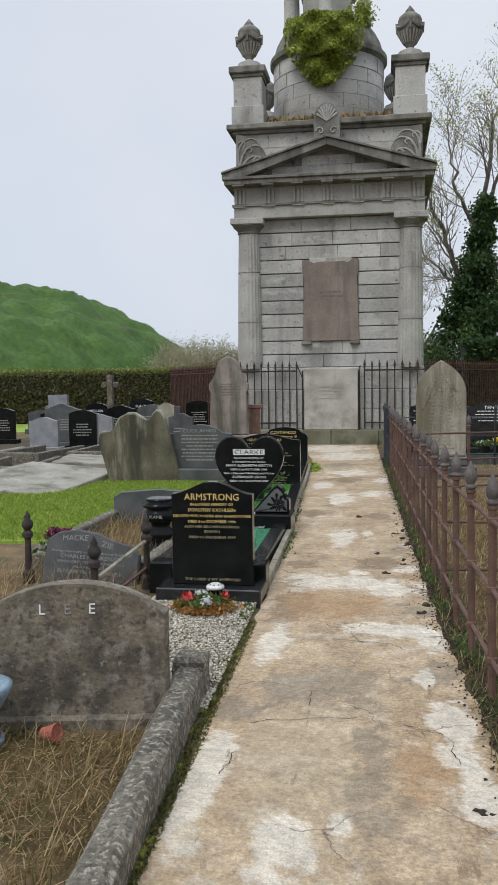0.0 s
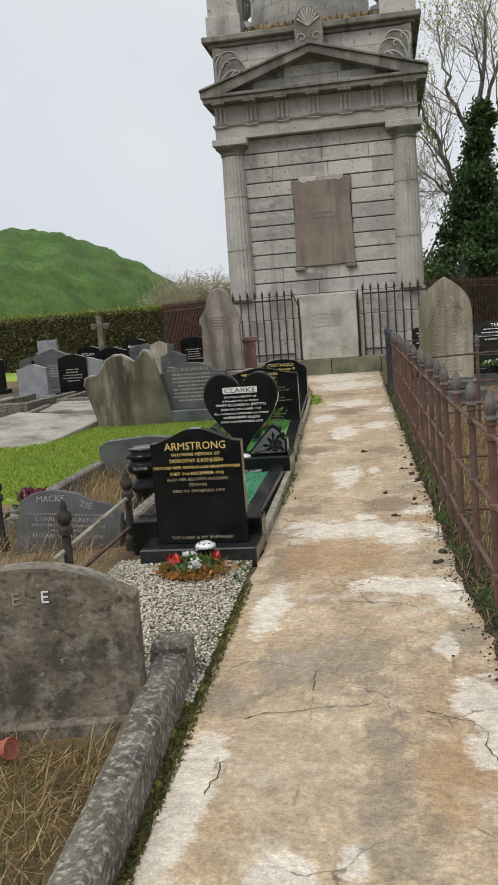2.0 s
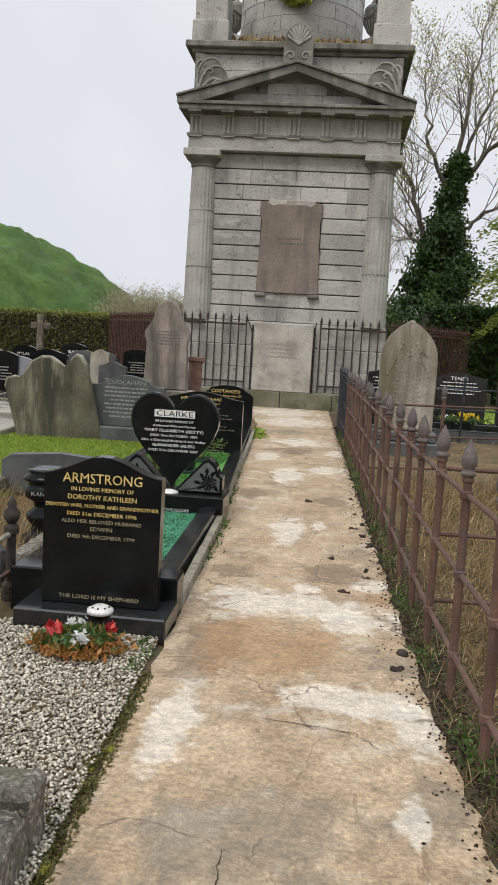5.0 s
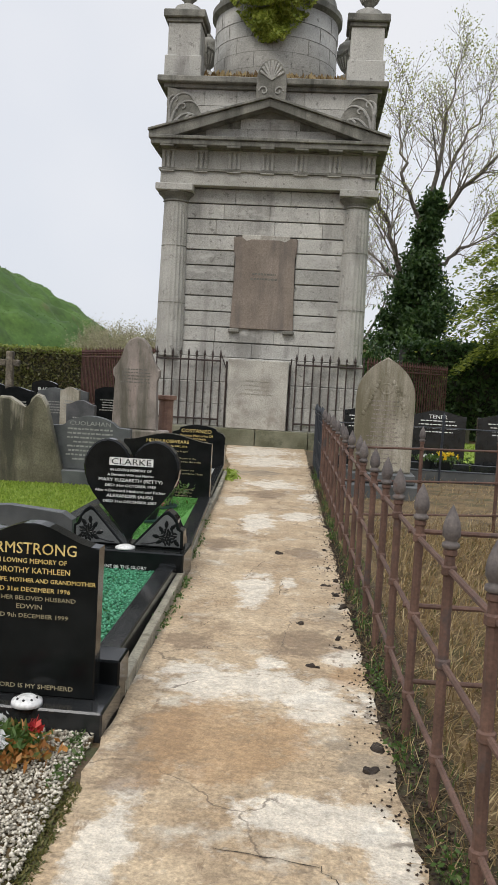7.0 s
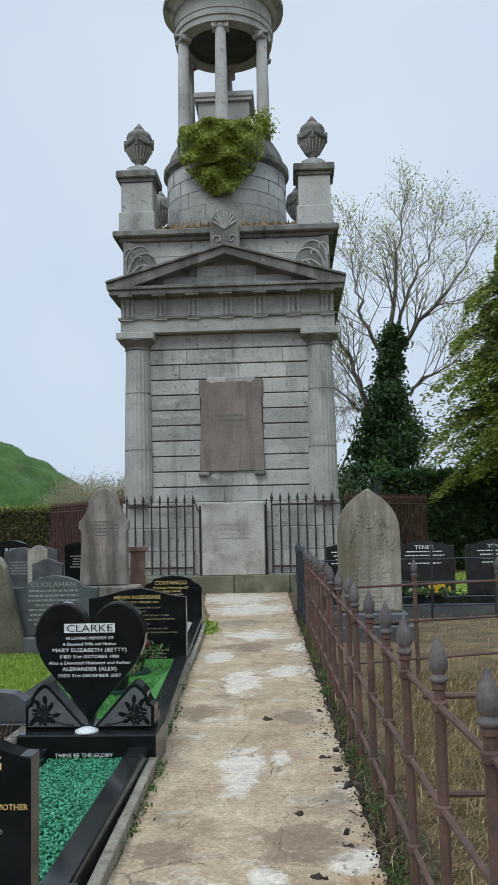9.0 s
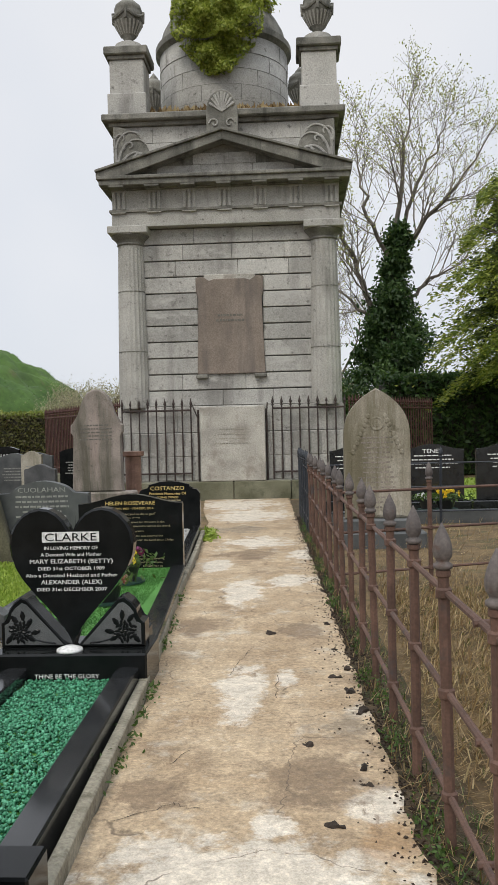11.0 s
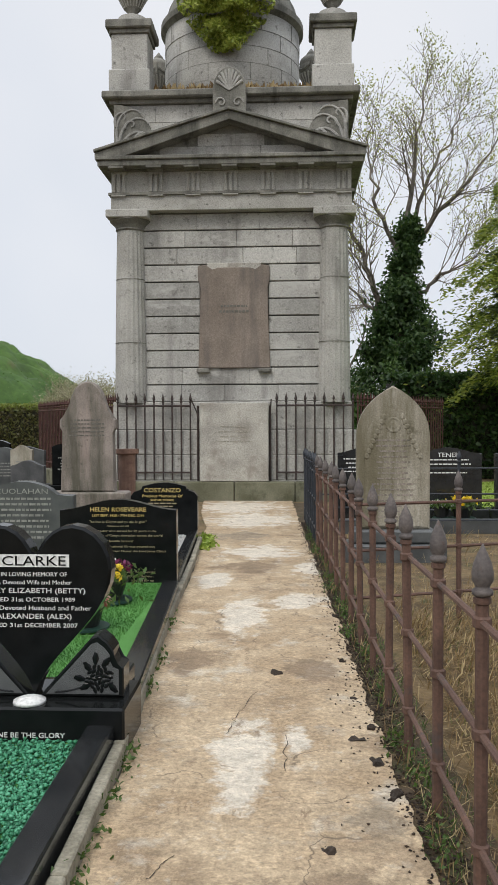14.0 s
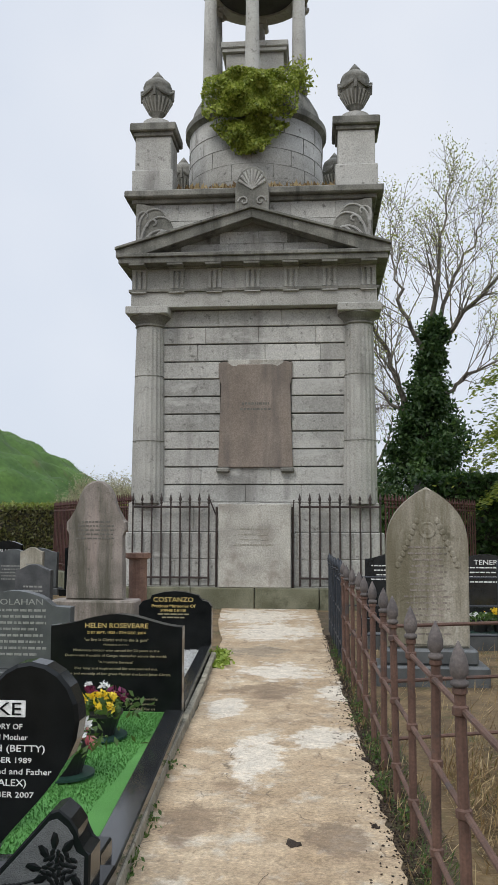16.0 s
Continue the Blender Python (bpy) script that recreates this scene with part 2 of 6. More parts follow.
M_TWIG = mat("grey_brown_twigs", (0.13, 0.112, 0.09), (0.22, 0.195, 0.16), 2, 0.95, 0.0)
M_STRAW = leaf_mat("dead_grass_stalks", (0.14, 0.085, 0.034), (0.29, 0.195, 0.085), (0.52, 0.41, 0.22))
M_BLADE = leaf_mat("grass_blades", (0.16, 0.24, 0.028), (0.25, 0.35, 0.05), (0.36, 0.44, 0.09))
M_WEED = leaf_mat("weed_leaves", (0.04, 0.085, 0.015), (0.07, 0.13, 0.025), (0.11, 0.17, 0.04))
M_MOSS = mat("yellow_moss", (0.1, 0.11, 0.012), (0.22, 0.22, 0.025), 12, 1.0, 1.0, 120)
M_LITTER = leaf_mat("dead_leaf_litter", (0.02, 0.013, 0.009), (0.045, 0.028, 0.018), (0.08, 0.05, 0.03))
M_PLASTIC = mat("dark_green_plastic", (0.012, 0.04, 0.03), (0.018, 0.055, 0.04), 8, 0.5, 0.0)
M_BLACKPOT = mat("black_pot", (0.01, 0.01, 0.01), (0.018, 0.018, 0.018), 8, 0.45, 0.0)
M_TERRA = mat("terracotta", (0.3, 0.09, 0.06), (0.4, 0.13, 0.09), 10, 0.85, 0.2)
M_POTBROWN = mat("brown_salt_glaze", (0.15, 0.08, 0.055), (0.24, 0.14, 0.1), 9, 0.6, 0.3)
M_BLUEPOT = mat("pale_blue_glaze", (0.17, 0.24, 0.3), (0.25, 0.33, 0.39), 12, 0.4, 0.2)
M_YELLOW = leaf_mat("yellow_petals", (0.75, 0.5, 0.02), (0.85, 0.62, 0.03), (0.9, 0.75, 0.1))
M_PINK = leaf_mat("pink_petals", (0.5, 0.07, 0.1), (0.65, 0.25, 0.25), (0.75, 0.5, 0.45))
M_WHITEPET = leaf_mat("white_petals", (0.7, 0.7, 0.7), (0.8, 0.8, 0.78), (0.85, 0.85, 0.85))
M_REDPET = leaf_mat("red_petals", (0.35, 0.015, 0.02), (0.55, 0.03, 0.035), (0.7, 0.08, 0.06))
M_PURPLE = leaf_mat("purple_petals", (0.1, 0.01, 0.05), (0.18, 0.02, 0.06), (0.22, 0.03, 0.12))
M_ORANGE = leaf_mat("browned_fir_sprigs", (0.3, 0.12, 0.03), (0.48, 0.22, 0.06), (0.17, 0.16, 0.05))
M_PEBBLE = mat("white_enamel", (0.6, 0.6, 0.58), (0.72, 0.72, 0.7), 20, 0.35, 0.0)
M_TIMBER = mat("mossy_timber_edging", (0.16, 0.145, 0.105), (0.3, 0.275, 0.21), 6, 0.95, 0.6, 60, dark=(0.07, 0.06, 0.035), dark_at=0.55)
M_LEDGER = mat("pale_ledger_slab", (0.19, 0.178, 0.146), (0.34, 0.32, 0.27), 2.5, 0.92, 0.5, 50, dark=(0.1, 0.102, 0.066), dark_at=0.52, spots=[((0.34, 0.32, 0.27), 0.58, 12, False)])

# path concrete: mottled buff, rusty and white worn places with shapes of their own
M_PATH = mat("old_concrete_path", (0.34, 0.243, 0.145), (0.49, 0.38, 0.25), 2.3, 0.9, 0.9, 55, dark=(0.24, 0.17, 0.105), dark_at=0.55, spots=[((0.52, 0.46, 0.365), 0.56, 3.7, False), ((0.23, 0.165, 0.105), 0.6, 7.5, False), ((0.5, 0.44, 0.35), 0.6, 15.0, False), ((0.17, 0.125, 0.085), 0.63, 22.0, False), ((0.13, 0.1, 0.07), 0.68, 60.0, False), ((0.55, 0.49, 0.4), 0.66, 48.0, False)])


def add_patch(m, cx, cy, rx, ry, tone, amount=0.8):
    n, l = m.node_tree.nodes, m.node_tree.links
    b = n["Principled BSDF"]
    col = b.inputs["Base Color"].links[0].from_socket
    geo = n.new("ShaderNodeNewGeometry")
    nz = n.new("ShaderNodeTexNoise")
    nz.inputs["Scale"].default_value = 4.2
    nz.inputs["Detail"].default_value = 10
    nz.inputs["Roughness"].default_value = 0.7
    l.new(geo.outputs["Position"], nz.inputs["Vector"])
    sub = n.new("ShaderNodeVectorMath")
    sub.operation = "SUBTRACT"
    sub.inputs[1].default_value = (cx, cy, 0)
    l.new(geo.outputs["Position"], sub.inputs[0])
    sc = n.new("ShaderNodeVectorMath")
    sc.operation = "MULTIPLY"
    sc.inputs[1].default_value = (1 / rx, 1 / ry, 0)
    l.new(sub.outputs[0], sc.inputs[0])
    ln = n.new("ShaderNodeVectorMath")
    ln.operation = "LENGTH"
    l.new(sc.outputs[0], ln.inputs[0])
    ad = n.new("ShaderNodeMath")
    ad.operation = "MULTIPLY_ADD"
    ad.inputs[1].default_value = 4.4
    l.new(nz.outputs["Fac"], ad.inputs[0])
    l.new(ln.outputs["Value"], ad.inputs[2])
    mr = n.new("ShaderNodeMapRange")
    mr.inputs[1].default_value, mr.inputs[2].default_value = 3.42, 3.02
    mr.inputs[3].default_value, mr.inputs[4].default_value = 0.0, amount
    l.new(ad.outputs[0], mr.inputs[0])
    mx = n.new("ShaderNodeMix")
    mx.data_type = "RGBA"
    mx.inputs[7].default_value = rgba(tone)
    l.new(mr.outputs[0], mx.inputs[0])
    l.new(col, mx.inputs[6])
    l.new(mx.outputs[2], b.inputs["Base Color"])


PALE, RUST, DIRT, GREY = (0.66, 0.605, 0.51), (0.35, 0.215, 0.105), (0.2, 0.14, 0.088), (0.2, 0.165, 0.12)
for cx, cy, rx, ry, tone in (
    (0.55, 1.1, 0.3, 0.75, (0.42, 0.335, 0.225)),
    (0.2, 0.9, 0.09, 0.45, PALE),
    (0.53, 0.42, 0.1, 0.2, PALE),
    (0.72, 0.6, 0.05, 0.07, PALE),
    (0.82, 0.95, 0.08, 0.5, GREY),
    (0.6, 1.85, 0.3, 0.25, GREY),
    (1.03, 1.06, 0.12, 0.25, RUST),
    (1.16, 1.4, 0.1, 0.3, PALE),
    (1.2, 0.85, 0.08, 0.25, PALE),
    (0.19, 1.52, 0.09, 0.14, GREY),
    (0.25, 2.55, 0.085, 0.38, PALE),
    (1.15, 2.12, 0.1, 0.17, GREY),
    (1.07, 2.03, 0.045, 0.12, PALE),
    (0.86, 2.85, 0.28, 0.14, PALE),
    (1.13, 2.62, 0.09, 0.2, PALE),
    (0.24, 3.3, 0.14, 0.35, DIRT),
    (0.48, 3.36, 0.3, 0.34, RUST),
    (1.09, 3.24, 0.1, 0.12, GREY),
    (0.99, 3.4, 0.05, 0.05, GREY),
    (0.6, 3.98, 0.5, 0.2, PALE),
    (0.95, 3.78, 0.2, 0.16, PALE),
    (1.05, 4.2, 0.1, 0.14, RUST),
    (1.05, 4.42, 0.12, 0.12, PALE),
    (0.68, 4.3, 0.09, 0.09, PALE),
    (0.8, 4.68, 0.2, 0.24, DIRT),
    (0.22, 4.55, 0.13, 0.14, DIRT),
    (0.99, 5.26, 0.1, 0.15, GREY),
    (0.48, 5.72, 0.12, 0.42, PALE),
    (0.72, 5.95, 0.06, 0.14, PALE),
    (0.1, 7.15, 0.12, 0.24, DIRT),
    (0.8, 7.0, 0.14, 0.2, DIRT),
    (0.33, 8.3, 0.16, 0.5, PALE),
    (0.74, 8.8, 0.24, 0.28, PALE),
    (-0.02, 9.7, 0.15, 0.36, PALE),
    (0.9, 10.3, 0.2, 0.42, PALE),
    (0.3, 10.4, 0.3, 0.3, DIRT),
    (0.35, 11.3, 0.4, 0.4, PALE),
    (0.05, 12.6, 0.3, 0.35, GREY),
    (0.1, 14.3, 0.6, 0.8, PALE),
    (-0.2, 16.2, 0.7, 0.9, PALE),
    (0.75, -1, 0.4, 0.5, RUST),
):
    add_patch(M_PATH, cx, cy, rx * (0.9 if tone is PALE else 1.0), ry, tone, {PALE: 0.72, RUST: 0.62, GREY: 0.6, DIRT: 0.75}.get(tone, 0.5))


def finish_concrete(m):
    """Pitting, grit and thin wandering cracks over the whole slab."""
    n, l = m.node_tree.nodes, m.node_tree.links
    b = n["Principled BSDF"]
    col = b.inputs["Base Color"].links[0].from_socket
    geo = n.new("ShaderNodeNewGeometry")
    for scale, detail, lo, hi, dark, pale in ((9.0, 9, 0.36, 0.64, 0.76, 1.14), (34.0, 6, 0.38, 0.62, 0.8, 1.14), (120.0, 3, 0.36, 0.64, 0.84, 1.12)):
        nz = n.new("ShaderNodeTexNoise")
        nz.inputs["Scale"].default_value = scale
        nz.inputs["Detail"].default_value = detail
        nz.inputs["Roughness"].default_value = 0.72
        l.new(geo.outputs["Position"], nz.inputs["Vector"])
        mr = n.new("ShaderNodeMapRange")
        for k, v in enumerate((lo, hi, dark, pale)):
            mr.inputs[k + 1].default_value = v
        l.new(nz.outputs["Fac"], mr.inputs[0])
        hs = n.new("ShaderNodeHueSaturation")
        l.new(mr.outputs[0], hs.inputs["Value"])
        l.new(col, hs.inputs["Color"])
        col = hs.outputs["Color"]
    # brown grime caught in long scuffs along and across the slab
    for stretch, scale, at in (((1.6, 0.5, 1), 5.0, 0.6), ((0.4, 1.9, 1), 6.0, 0.63), ((1, 1, 1), 42.0, 0.645)):
        mp = n.new("ShaderNodeMapping")
        mp.inputs["Scale"].default_value = stretch
        mp.inputs["Rotation"].default_value = (0, 0, 0.25)
        l.new(geo.outputs["Position"], mp.inputs["Vector"])
        nz = n.new("ShaderNodeTexNoise")
        nz.inputs["Scale"].default_value = scale
        nz.inputs["Detail"].default_value = 10
        nz.inputs["Roughness"].default_value = 0.74
        l.new(mp.outputs[0], nz.inputs["Vector"])
        mr = n.new("ShaderNodeMapRange")
        mr.inputs[1].default_value, mr.inputs[2].default_value, mr.inputs[4].default_value = at, at + 0.05, 0.75
        l.new(nz.outputs["Fac"], mr.inputs[0])
        mx = n.new("ShaderNodeMix")
        mx.data_type = "RGBA"
        mx.inputs[7].default_value = rgba((0.17, 0.115, 0.07))
        l.new(mr.outputs[0], mx.inputs[0])
        l.new(col, mx.inputs[6])
        col = mx.outputs[2]
    warp = n.new("ShaderNodeTexNoise")
    warp.inputs["Scale"].default_value = 3.0
    warp.inputs["Detail"].default_value = 6
    l.new(geo.outputs["Position"], warp.inputs["Vector"])
    add = n.new("ShaderNodeVectorMath")
    add.operation = "MULTIPLY_ADD"
    add.inputs[1].default_value = (0.5, 0.5, 0)
    l.new(warp.outputs["Color"], add.inputs[0])
    l.new(geo.outputs["Position"], add.inputs[2])
    cell = n.new("ShaderNodeTexVoronoi")
    cell.feature = "DISTANCE_TO_EDGE"
    cell.inputs["Scale"].default_value = 0.85
    l.new(add.outputs[0], cell.inputs["Vector"])
    mr = n.new("ShaderNodeMapRange")
    mr.inputs[1].default_value, mr.inputs[2].default_value, mr.inputs[3].default_value, mr.inputs[4].default_value = 0.0015, 0.005, 0.7, 0.0
    l.new(cell.outputs["Distance"], mr.inputs[0])
    broken = n.new("ShaderNodeMath")
    broken.operation = "MULTIPLY"
    gate = n.new("ShaderNodeMapRange")
    gate.inputs[1].default_value, gate.inputs[2].default_value = 0.48, 0.56
    l.new(warp.outputs["Fac"], gate.inputs[0])
    l.new(mr.outputs[0], broken.inputs[0])
    l.new(gate.outputs[0], broken.inputs[1])
    mx = n.new("ShaderNodeMix")
    mx.data_type = "RGBA"
    mx.inputs[7].default_value = rgba((0.09, 0.065, 0.045))
    l.new(broken.outputs[0], mx.inputs[0])
    l.new(col, mx.inputs[6])
    l.new(mx.outputs[2], b.inputs["Base Color"])


finish_concrete(M_PATH)
M_EARTHDARK = mat("dark_soil", (0.02, 0.014, 0.01), (0.045, 0.033, 0.024), 20, 0.98, 0.6, 120)
M_VERGE = mat("mossy_verge_soil", (0.045, 0.03, 0.017), (0.1, 0.07, 0.038), 8, 0.98, 1.0, 60, dark=(0.045, 0.05, 0.016), dark_at=0.5)

# ---- mesh helpers ----
def mesh_of(name, bm, material, smooth=False):
    me = bpy.data.meshes.new(name)
    bmesh.ops.recalc_face_normals(bm, faces=bm.faces)
    bm.to_mesh(me)
    bm.free()
    me.materials.append(material)
    if smooth:
        for p in me.polygons:
            p.use_smooth = True
    return me


def part(name, bm, material, parent=None, label="", smooth=False):
    ob = new(name, mesh_of(name, bm, material, smooth))
    if parent:
        ob.parent = parent
    if label:
        tagged(ob, label)
    return ob


def thing(name, label, category, at=(0, 0, 0), rot=(0, 0, 0), group="", kind=""):
    ob = new(name)
    ob.matrix_basis = pose(*at, *rot)
    return tagged(ob, label, category, group, kind)


def box(x0, x1, y0, y1, z0, z1, bevel=0.006, bm=None):
    out = bm or bmesh.new()
    m = Matrix.Translation(((x0 + x1) / 2, (y0 + y1) / 2, (z0 + z1) / 2)) @ Matrix.Diagonal((x1 - x0, y1 - y0, z1 - z0, 1))
    got = bmesh.ops.create_cube(out, size=1, matrix=m)
    if bevel:
        edges = {e for v in got["verts"] for e in v.link_edges}
        bmesh.ops.bevel(out, geom=list(edges), offset=bevel, segments=1, affect="EDGES")
    return out


def lathe(profile, steps=24, bm=None, at=(0, 0, 0)):
    """A turned shape from (radius, height) pairs."""
    out = bm or bmesh.new()
    rings = []
    for r, z in profile:
        rings.append([out.verts.new((at[0] + r * math.cos(2 * math.pi * i / steps), at[1] + r * math.sin(2 * math.pi * i / steps), at[2] + z)) for i in range(steps)])
    for a, b in zip(rings, rings[1:]):
        for i in range(steps):
            out.faces.new((a[i], a[(i + 1) % steps], b[(i + 1) % steps], b[i]))
    out.faces.new(rings[0])
    out.faces.new(rings[-1])
    return out


def prism(outline, y0, y1, bevel=0.006, bm=None):
    """An upright outline of (x, z) pairs with depth from y0 to y1."""
    out = bm or bmesh.new()
    a = [out.verts.new((x, y0, z)) for x, z in outline]
    b = [out.verts.new((x, y1, z)) for x, z in outline]
    fa, fb = out.faces.new(a), out.faces.new(b[::-1])
    for i in range(len(a)):
        j = (i + 1) % len(a)
        out.faces.new((a[j], a[i], b[i], b[j]))
    if bevel:
        edges = list(fa.edges) + list(fb.edges)
        bmesh.ops.bevel(out, geom=edges, offset=bevel, segments=1, affect="EDGES")
    return out


def flat(outline, z0, z1, bevel=0.0):
    """A slab of (x, y) outline between two heights."""
    out = bmesh.new()
    a = [out.verts.new((x, y, z0)) for x, y in outline]
    b = [out.verts.new((x, y, z1)) for x, y in outline]
    out.faces.new(a[::-1])
    top = out.faces.new(b)
    for i in range(len(a)):
        j = (i + 1) % len(a)
        out.faces.new((a[i], a[j], b[j], b[i]))
    if bevel:
        bmesh.ops.bevel(out, geom=list(top.edges), offset=bevel, segments=1, affect="EDGES")
    return out


def roughen(bm, amount, scale, cuts=0, seed=0.0):
    if cuts:
        bmesh.ops.subdivide_edges(bm, edges=bm.edges, cuts=cuts, use_grid_fill=True)
    bm.normal_update()
    for v in bm.verts:
        v.co += v.normal * amount * noise.noise(v.co * scale + Vector((seed, seed * 0.7, seed * 1.3)))
    return bm


def bar(a, b, r, steps=6, bm=None, r2=None):
    """A round bar from a to b."""
    out = bm or bmesh.new()
    a, b = Vector(a), Vector(b)
    q = (b - a).to_track_quat("Z", "Y").to_matrix().to_4x4()
    bmesh.ops.create_cone(out, cap_ends=True, segments=steps, radius1=r, radius2=r if r2 is None else r2, depth=(b - a).length, matrix=Matrix.Translation((a + b) / 2) @ q)
    return out


def raw(name, verts, faces, material, parent=None, smooth=False):
    me = bpy.data.meshes.new(name)
    me.from_pydata(verts, [], faces)
    me.materials.append(material)
    if smooth:
        for p in me.polygons:
            p.use_smooth = True
    ob = new(name, me)
    if parent:
        ob.parent = parent
    return ob


def leaves(name, centres, size, material, parent=None, long=1.0, up=None):
    """Many small folded leaves at the centres (n x 3)."""
    c = np.asarray(centres, float)
    n = len(c)
    u = np.random.normal(size=(n, 3))
    if up is not None:
        u = np.array(up) + 0.35 * u
    u /= np.linalg.norm(u, axis=1)[:, None]
    w = np.random.normal(size=(n, 3))
    w = np.cross(u, w)
    w /= np.linalg.norm(w, axis=1)[:, None]
    k = np.cross(u, w)
    s = size * np.random.uniform(0.6, 1.35, (n, 1))
    v = np.empty((n, 4, 3))
    v[:, 0] = c - u * s * long
    v[:, 1] = c + w * s * 0.5 + k * s * 0.15
    v[:, 2] = c + u * s * long
    v[:, 3] = c - w * s * 0.5 + k * s * 0.15
    me = bpy.data.meshes.new(name)
    me.vertices.add(4 * n)
    me.vertices.foreach_set("co", v.reshape(-1))
    me.loops.add(4 * n)
    me.loops.foreach_set("vertex_index", np.arange(4 * n))
    me.polygons.add(n)
    me.polygons.foreach_set("loop_start", np.arange(0, 4 * n, 4))
    me.update(calc_edges=True)
    me.materials.append(material)
    ob = new(name, me)
    if parent:
        ob.parent = parent
    return ob


def pebbles(name, points, size, material, parent=None):
    """Many small irregular stones (squashed octahedra) lying at the points."""
    p = np.asarray(points, float)
    n = len(p)
    base = np.array([(1, 0, 0), (0, 1, 0), (-1, 0, 0), (0, -1, 0), (0, 0, 0.75), (0, 0, -0.6)])
    tri = np.array([(0, 1, 4), (1, 2, 4), (2, 3, 4), (3, 0, 4), (1, 0, 5), (2, 1, 5), (3, 2, 5), (0, 3, 5)])
    s = size * np.random.uniform(0.55, 1.3, (n, 1, 3))
    v = base[None] * s + np.random.normal(scale=size * 0.16, size=(n, 6, 3))
    a = np.random.uniform(0, 6.28, n)
    ca, sa = np.cos(a)[:, None], np.sin(a)[:, None]
    x = v[..., 0] * ca - v[..., 1] * sa
    y = v[..., 0] * sa + v[..., 1] * ca
    v = np.stack([x, y, v[..., 2]], -1) + p[:, None]
    f = (tri[None] + 6 * np.arange(n)[:, None, None]).reshape(-1, 3)
    me = bpy.data.meshes.new(name)
    me.vertices.add(6 * n)
    me.vertices.foreach_set("co", v.reshape(-1))
    me.loops.add(f.size)
    me.loops.foreach_set("vertex_index", f.reshape(-1))
    me.polygons.add(len(f))
    me.polygons.foreach_set("loop_start", np.arange(0, f.size, 3))
    me.update(calc_edges=True)
    me.materials.append(material)
    ob = new(name, me)
    if parent:
        ob.parent = parent
    return ob


def tubes(name, segs, material, parent=None, sides=5):
    """Tapered limbs: rows of (start, end, radius at start, radius at end)."""
    verts, faces = [], []
    for a, b, ra, rb in segs:
        d = (b - a).normalized()
        s = d.orthogonal().normalized()
        t = d.cross(s)
        k = len(verts)
        for c, r in ((a, ra), (b + d * rb * 0.5, rb)):
            for i in range(sides):
                g = 2 * math.pi * i / sides
                verts.append(tuple(c + (s * math.cos(g) + t * math.sin(g)) * r))
        for i in range(sides):
            j = (i + 1) % sides
            faces.append((k + i, k + j, k + sides + j, k + sides + i))
    return raw(name, verts, faces, material, parent, True)


def lettering(text, x, z, height, y, material, parent, width=None, name="inscription", label="", tilt=0.0, thick=0.0015):
    """One line of cut letters, centred on x, its capitals as high as given, facing -y."""
    cu = bpy.data.curves.new("line", "FONT")
    cu.body = text
    cu.align_x = "CENTER"
    cu.size = height / 0.7
    cu.extrude = thick
    cu.resolution_u = 2
    tmp = new("line", cu)
    me = bpy.data.meshes.new_from_object(tmp.evaluated_get(bpy.context.evaluated_depsgraph_get()))
    bpy.data.objects.remove(tmp)
    bpy.data.curves.remove(cu)
    me.name = name
    me.materials.clear()
    me.materials.append(material)
    ob = new(name, me)
    sx = 1.0
    if width and len(me.vertices):
        xs = [v.co.x for v in me.vertices]
        sx = width / max(max(xs) - min(xs), 1e-4)
    me.transform(Matrix.Translation((x, y, z)) @ pose(0, 0, 0, 90, 0, 0) @ pose(0, 0, 0, 0, 0, tilt) @ Matrix.Diagonal((sx, 1, 1, 1)))
    ob.parent = parent
    if label:
        tagged(ob, label)
    return ob


def worn_lines(x, z_top, width, rows, pitch, y, material, parent, seed=1, height=None):
    """Rows of unreadable worn writing: short bars, word by word."""
    rnd = random.Random(seed)
    for i in range(rows):
        w = width * rnd.uniform(0.6, 1.0)
        bm = bmesh.new()
        p = -w / 2
        while p < w / 2 - 0.01:
            q = min(p + rnd.uniform(0.02, 0.07), w / 2)
            h = height or pitch * 0.42
            box(x + p, x + q, y - 0.0015, y + 0.001, z_top - i * pitch - h, z_top - i * pitch, 0, bm)
            p = q + 0.012
        part("inscription", bm, material, parent)


# ---- ground, path, lawns ----
def path_left(y):
    return float(np.interp(y, (-8, 1.4, 3.1, 5.8, 8, 10, 13.5, 15.2, 17.3), (0.36, 0.11, 0.07, -0.01, -0.16, -0.24, -0.46, -0.72, -0.9)))


def fence_x(y):
    return 1.385 - 0.035 * y + 0.05 * min(1.0, max(0.0, (3.6 - y) / 2.4))


ground = new("ground", bpy.data.meshes.new("ground"))
bm = bmesh.new()
STEPX = sorted(set([-900, -300, -120, -60] + [round(-30 + 1.5 * i, 2) for i in range(41)] + [60, 120, 300, 900]))
STEPY = sorted(set([-300, -100, -40] + [round(-12 + 1.5 * i, 2) for i in range(45)] + [90, 150, 300, 1500]))
grid = [[bm.verts.new((x, y, -0.02 - 0.015 * noise.noise(Vector((x * 0.4, y * 0.4, 0))))) for x in STEPX] for y in STEPY]
for i in range(len(STEPY) - 1):
    for j in range(len(STEPX) - 1):
        bm.faces.new((grid[i][j], grid[i][j + 1], grid[i + 1][j + 1], grid[i + 1][j]))
bm.to_mesh(ground.data)
bm.free()
ground.data.materials.append(M_EARTH)
tagged(ground, "damp brown earth with dead grass and moss", "ground", kind="structure")

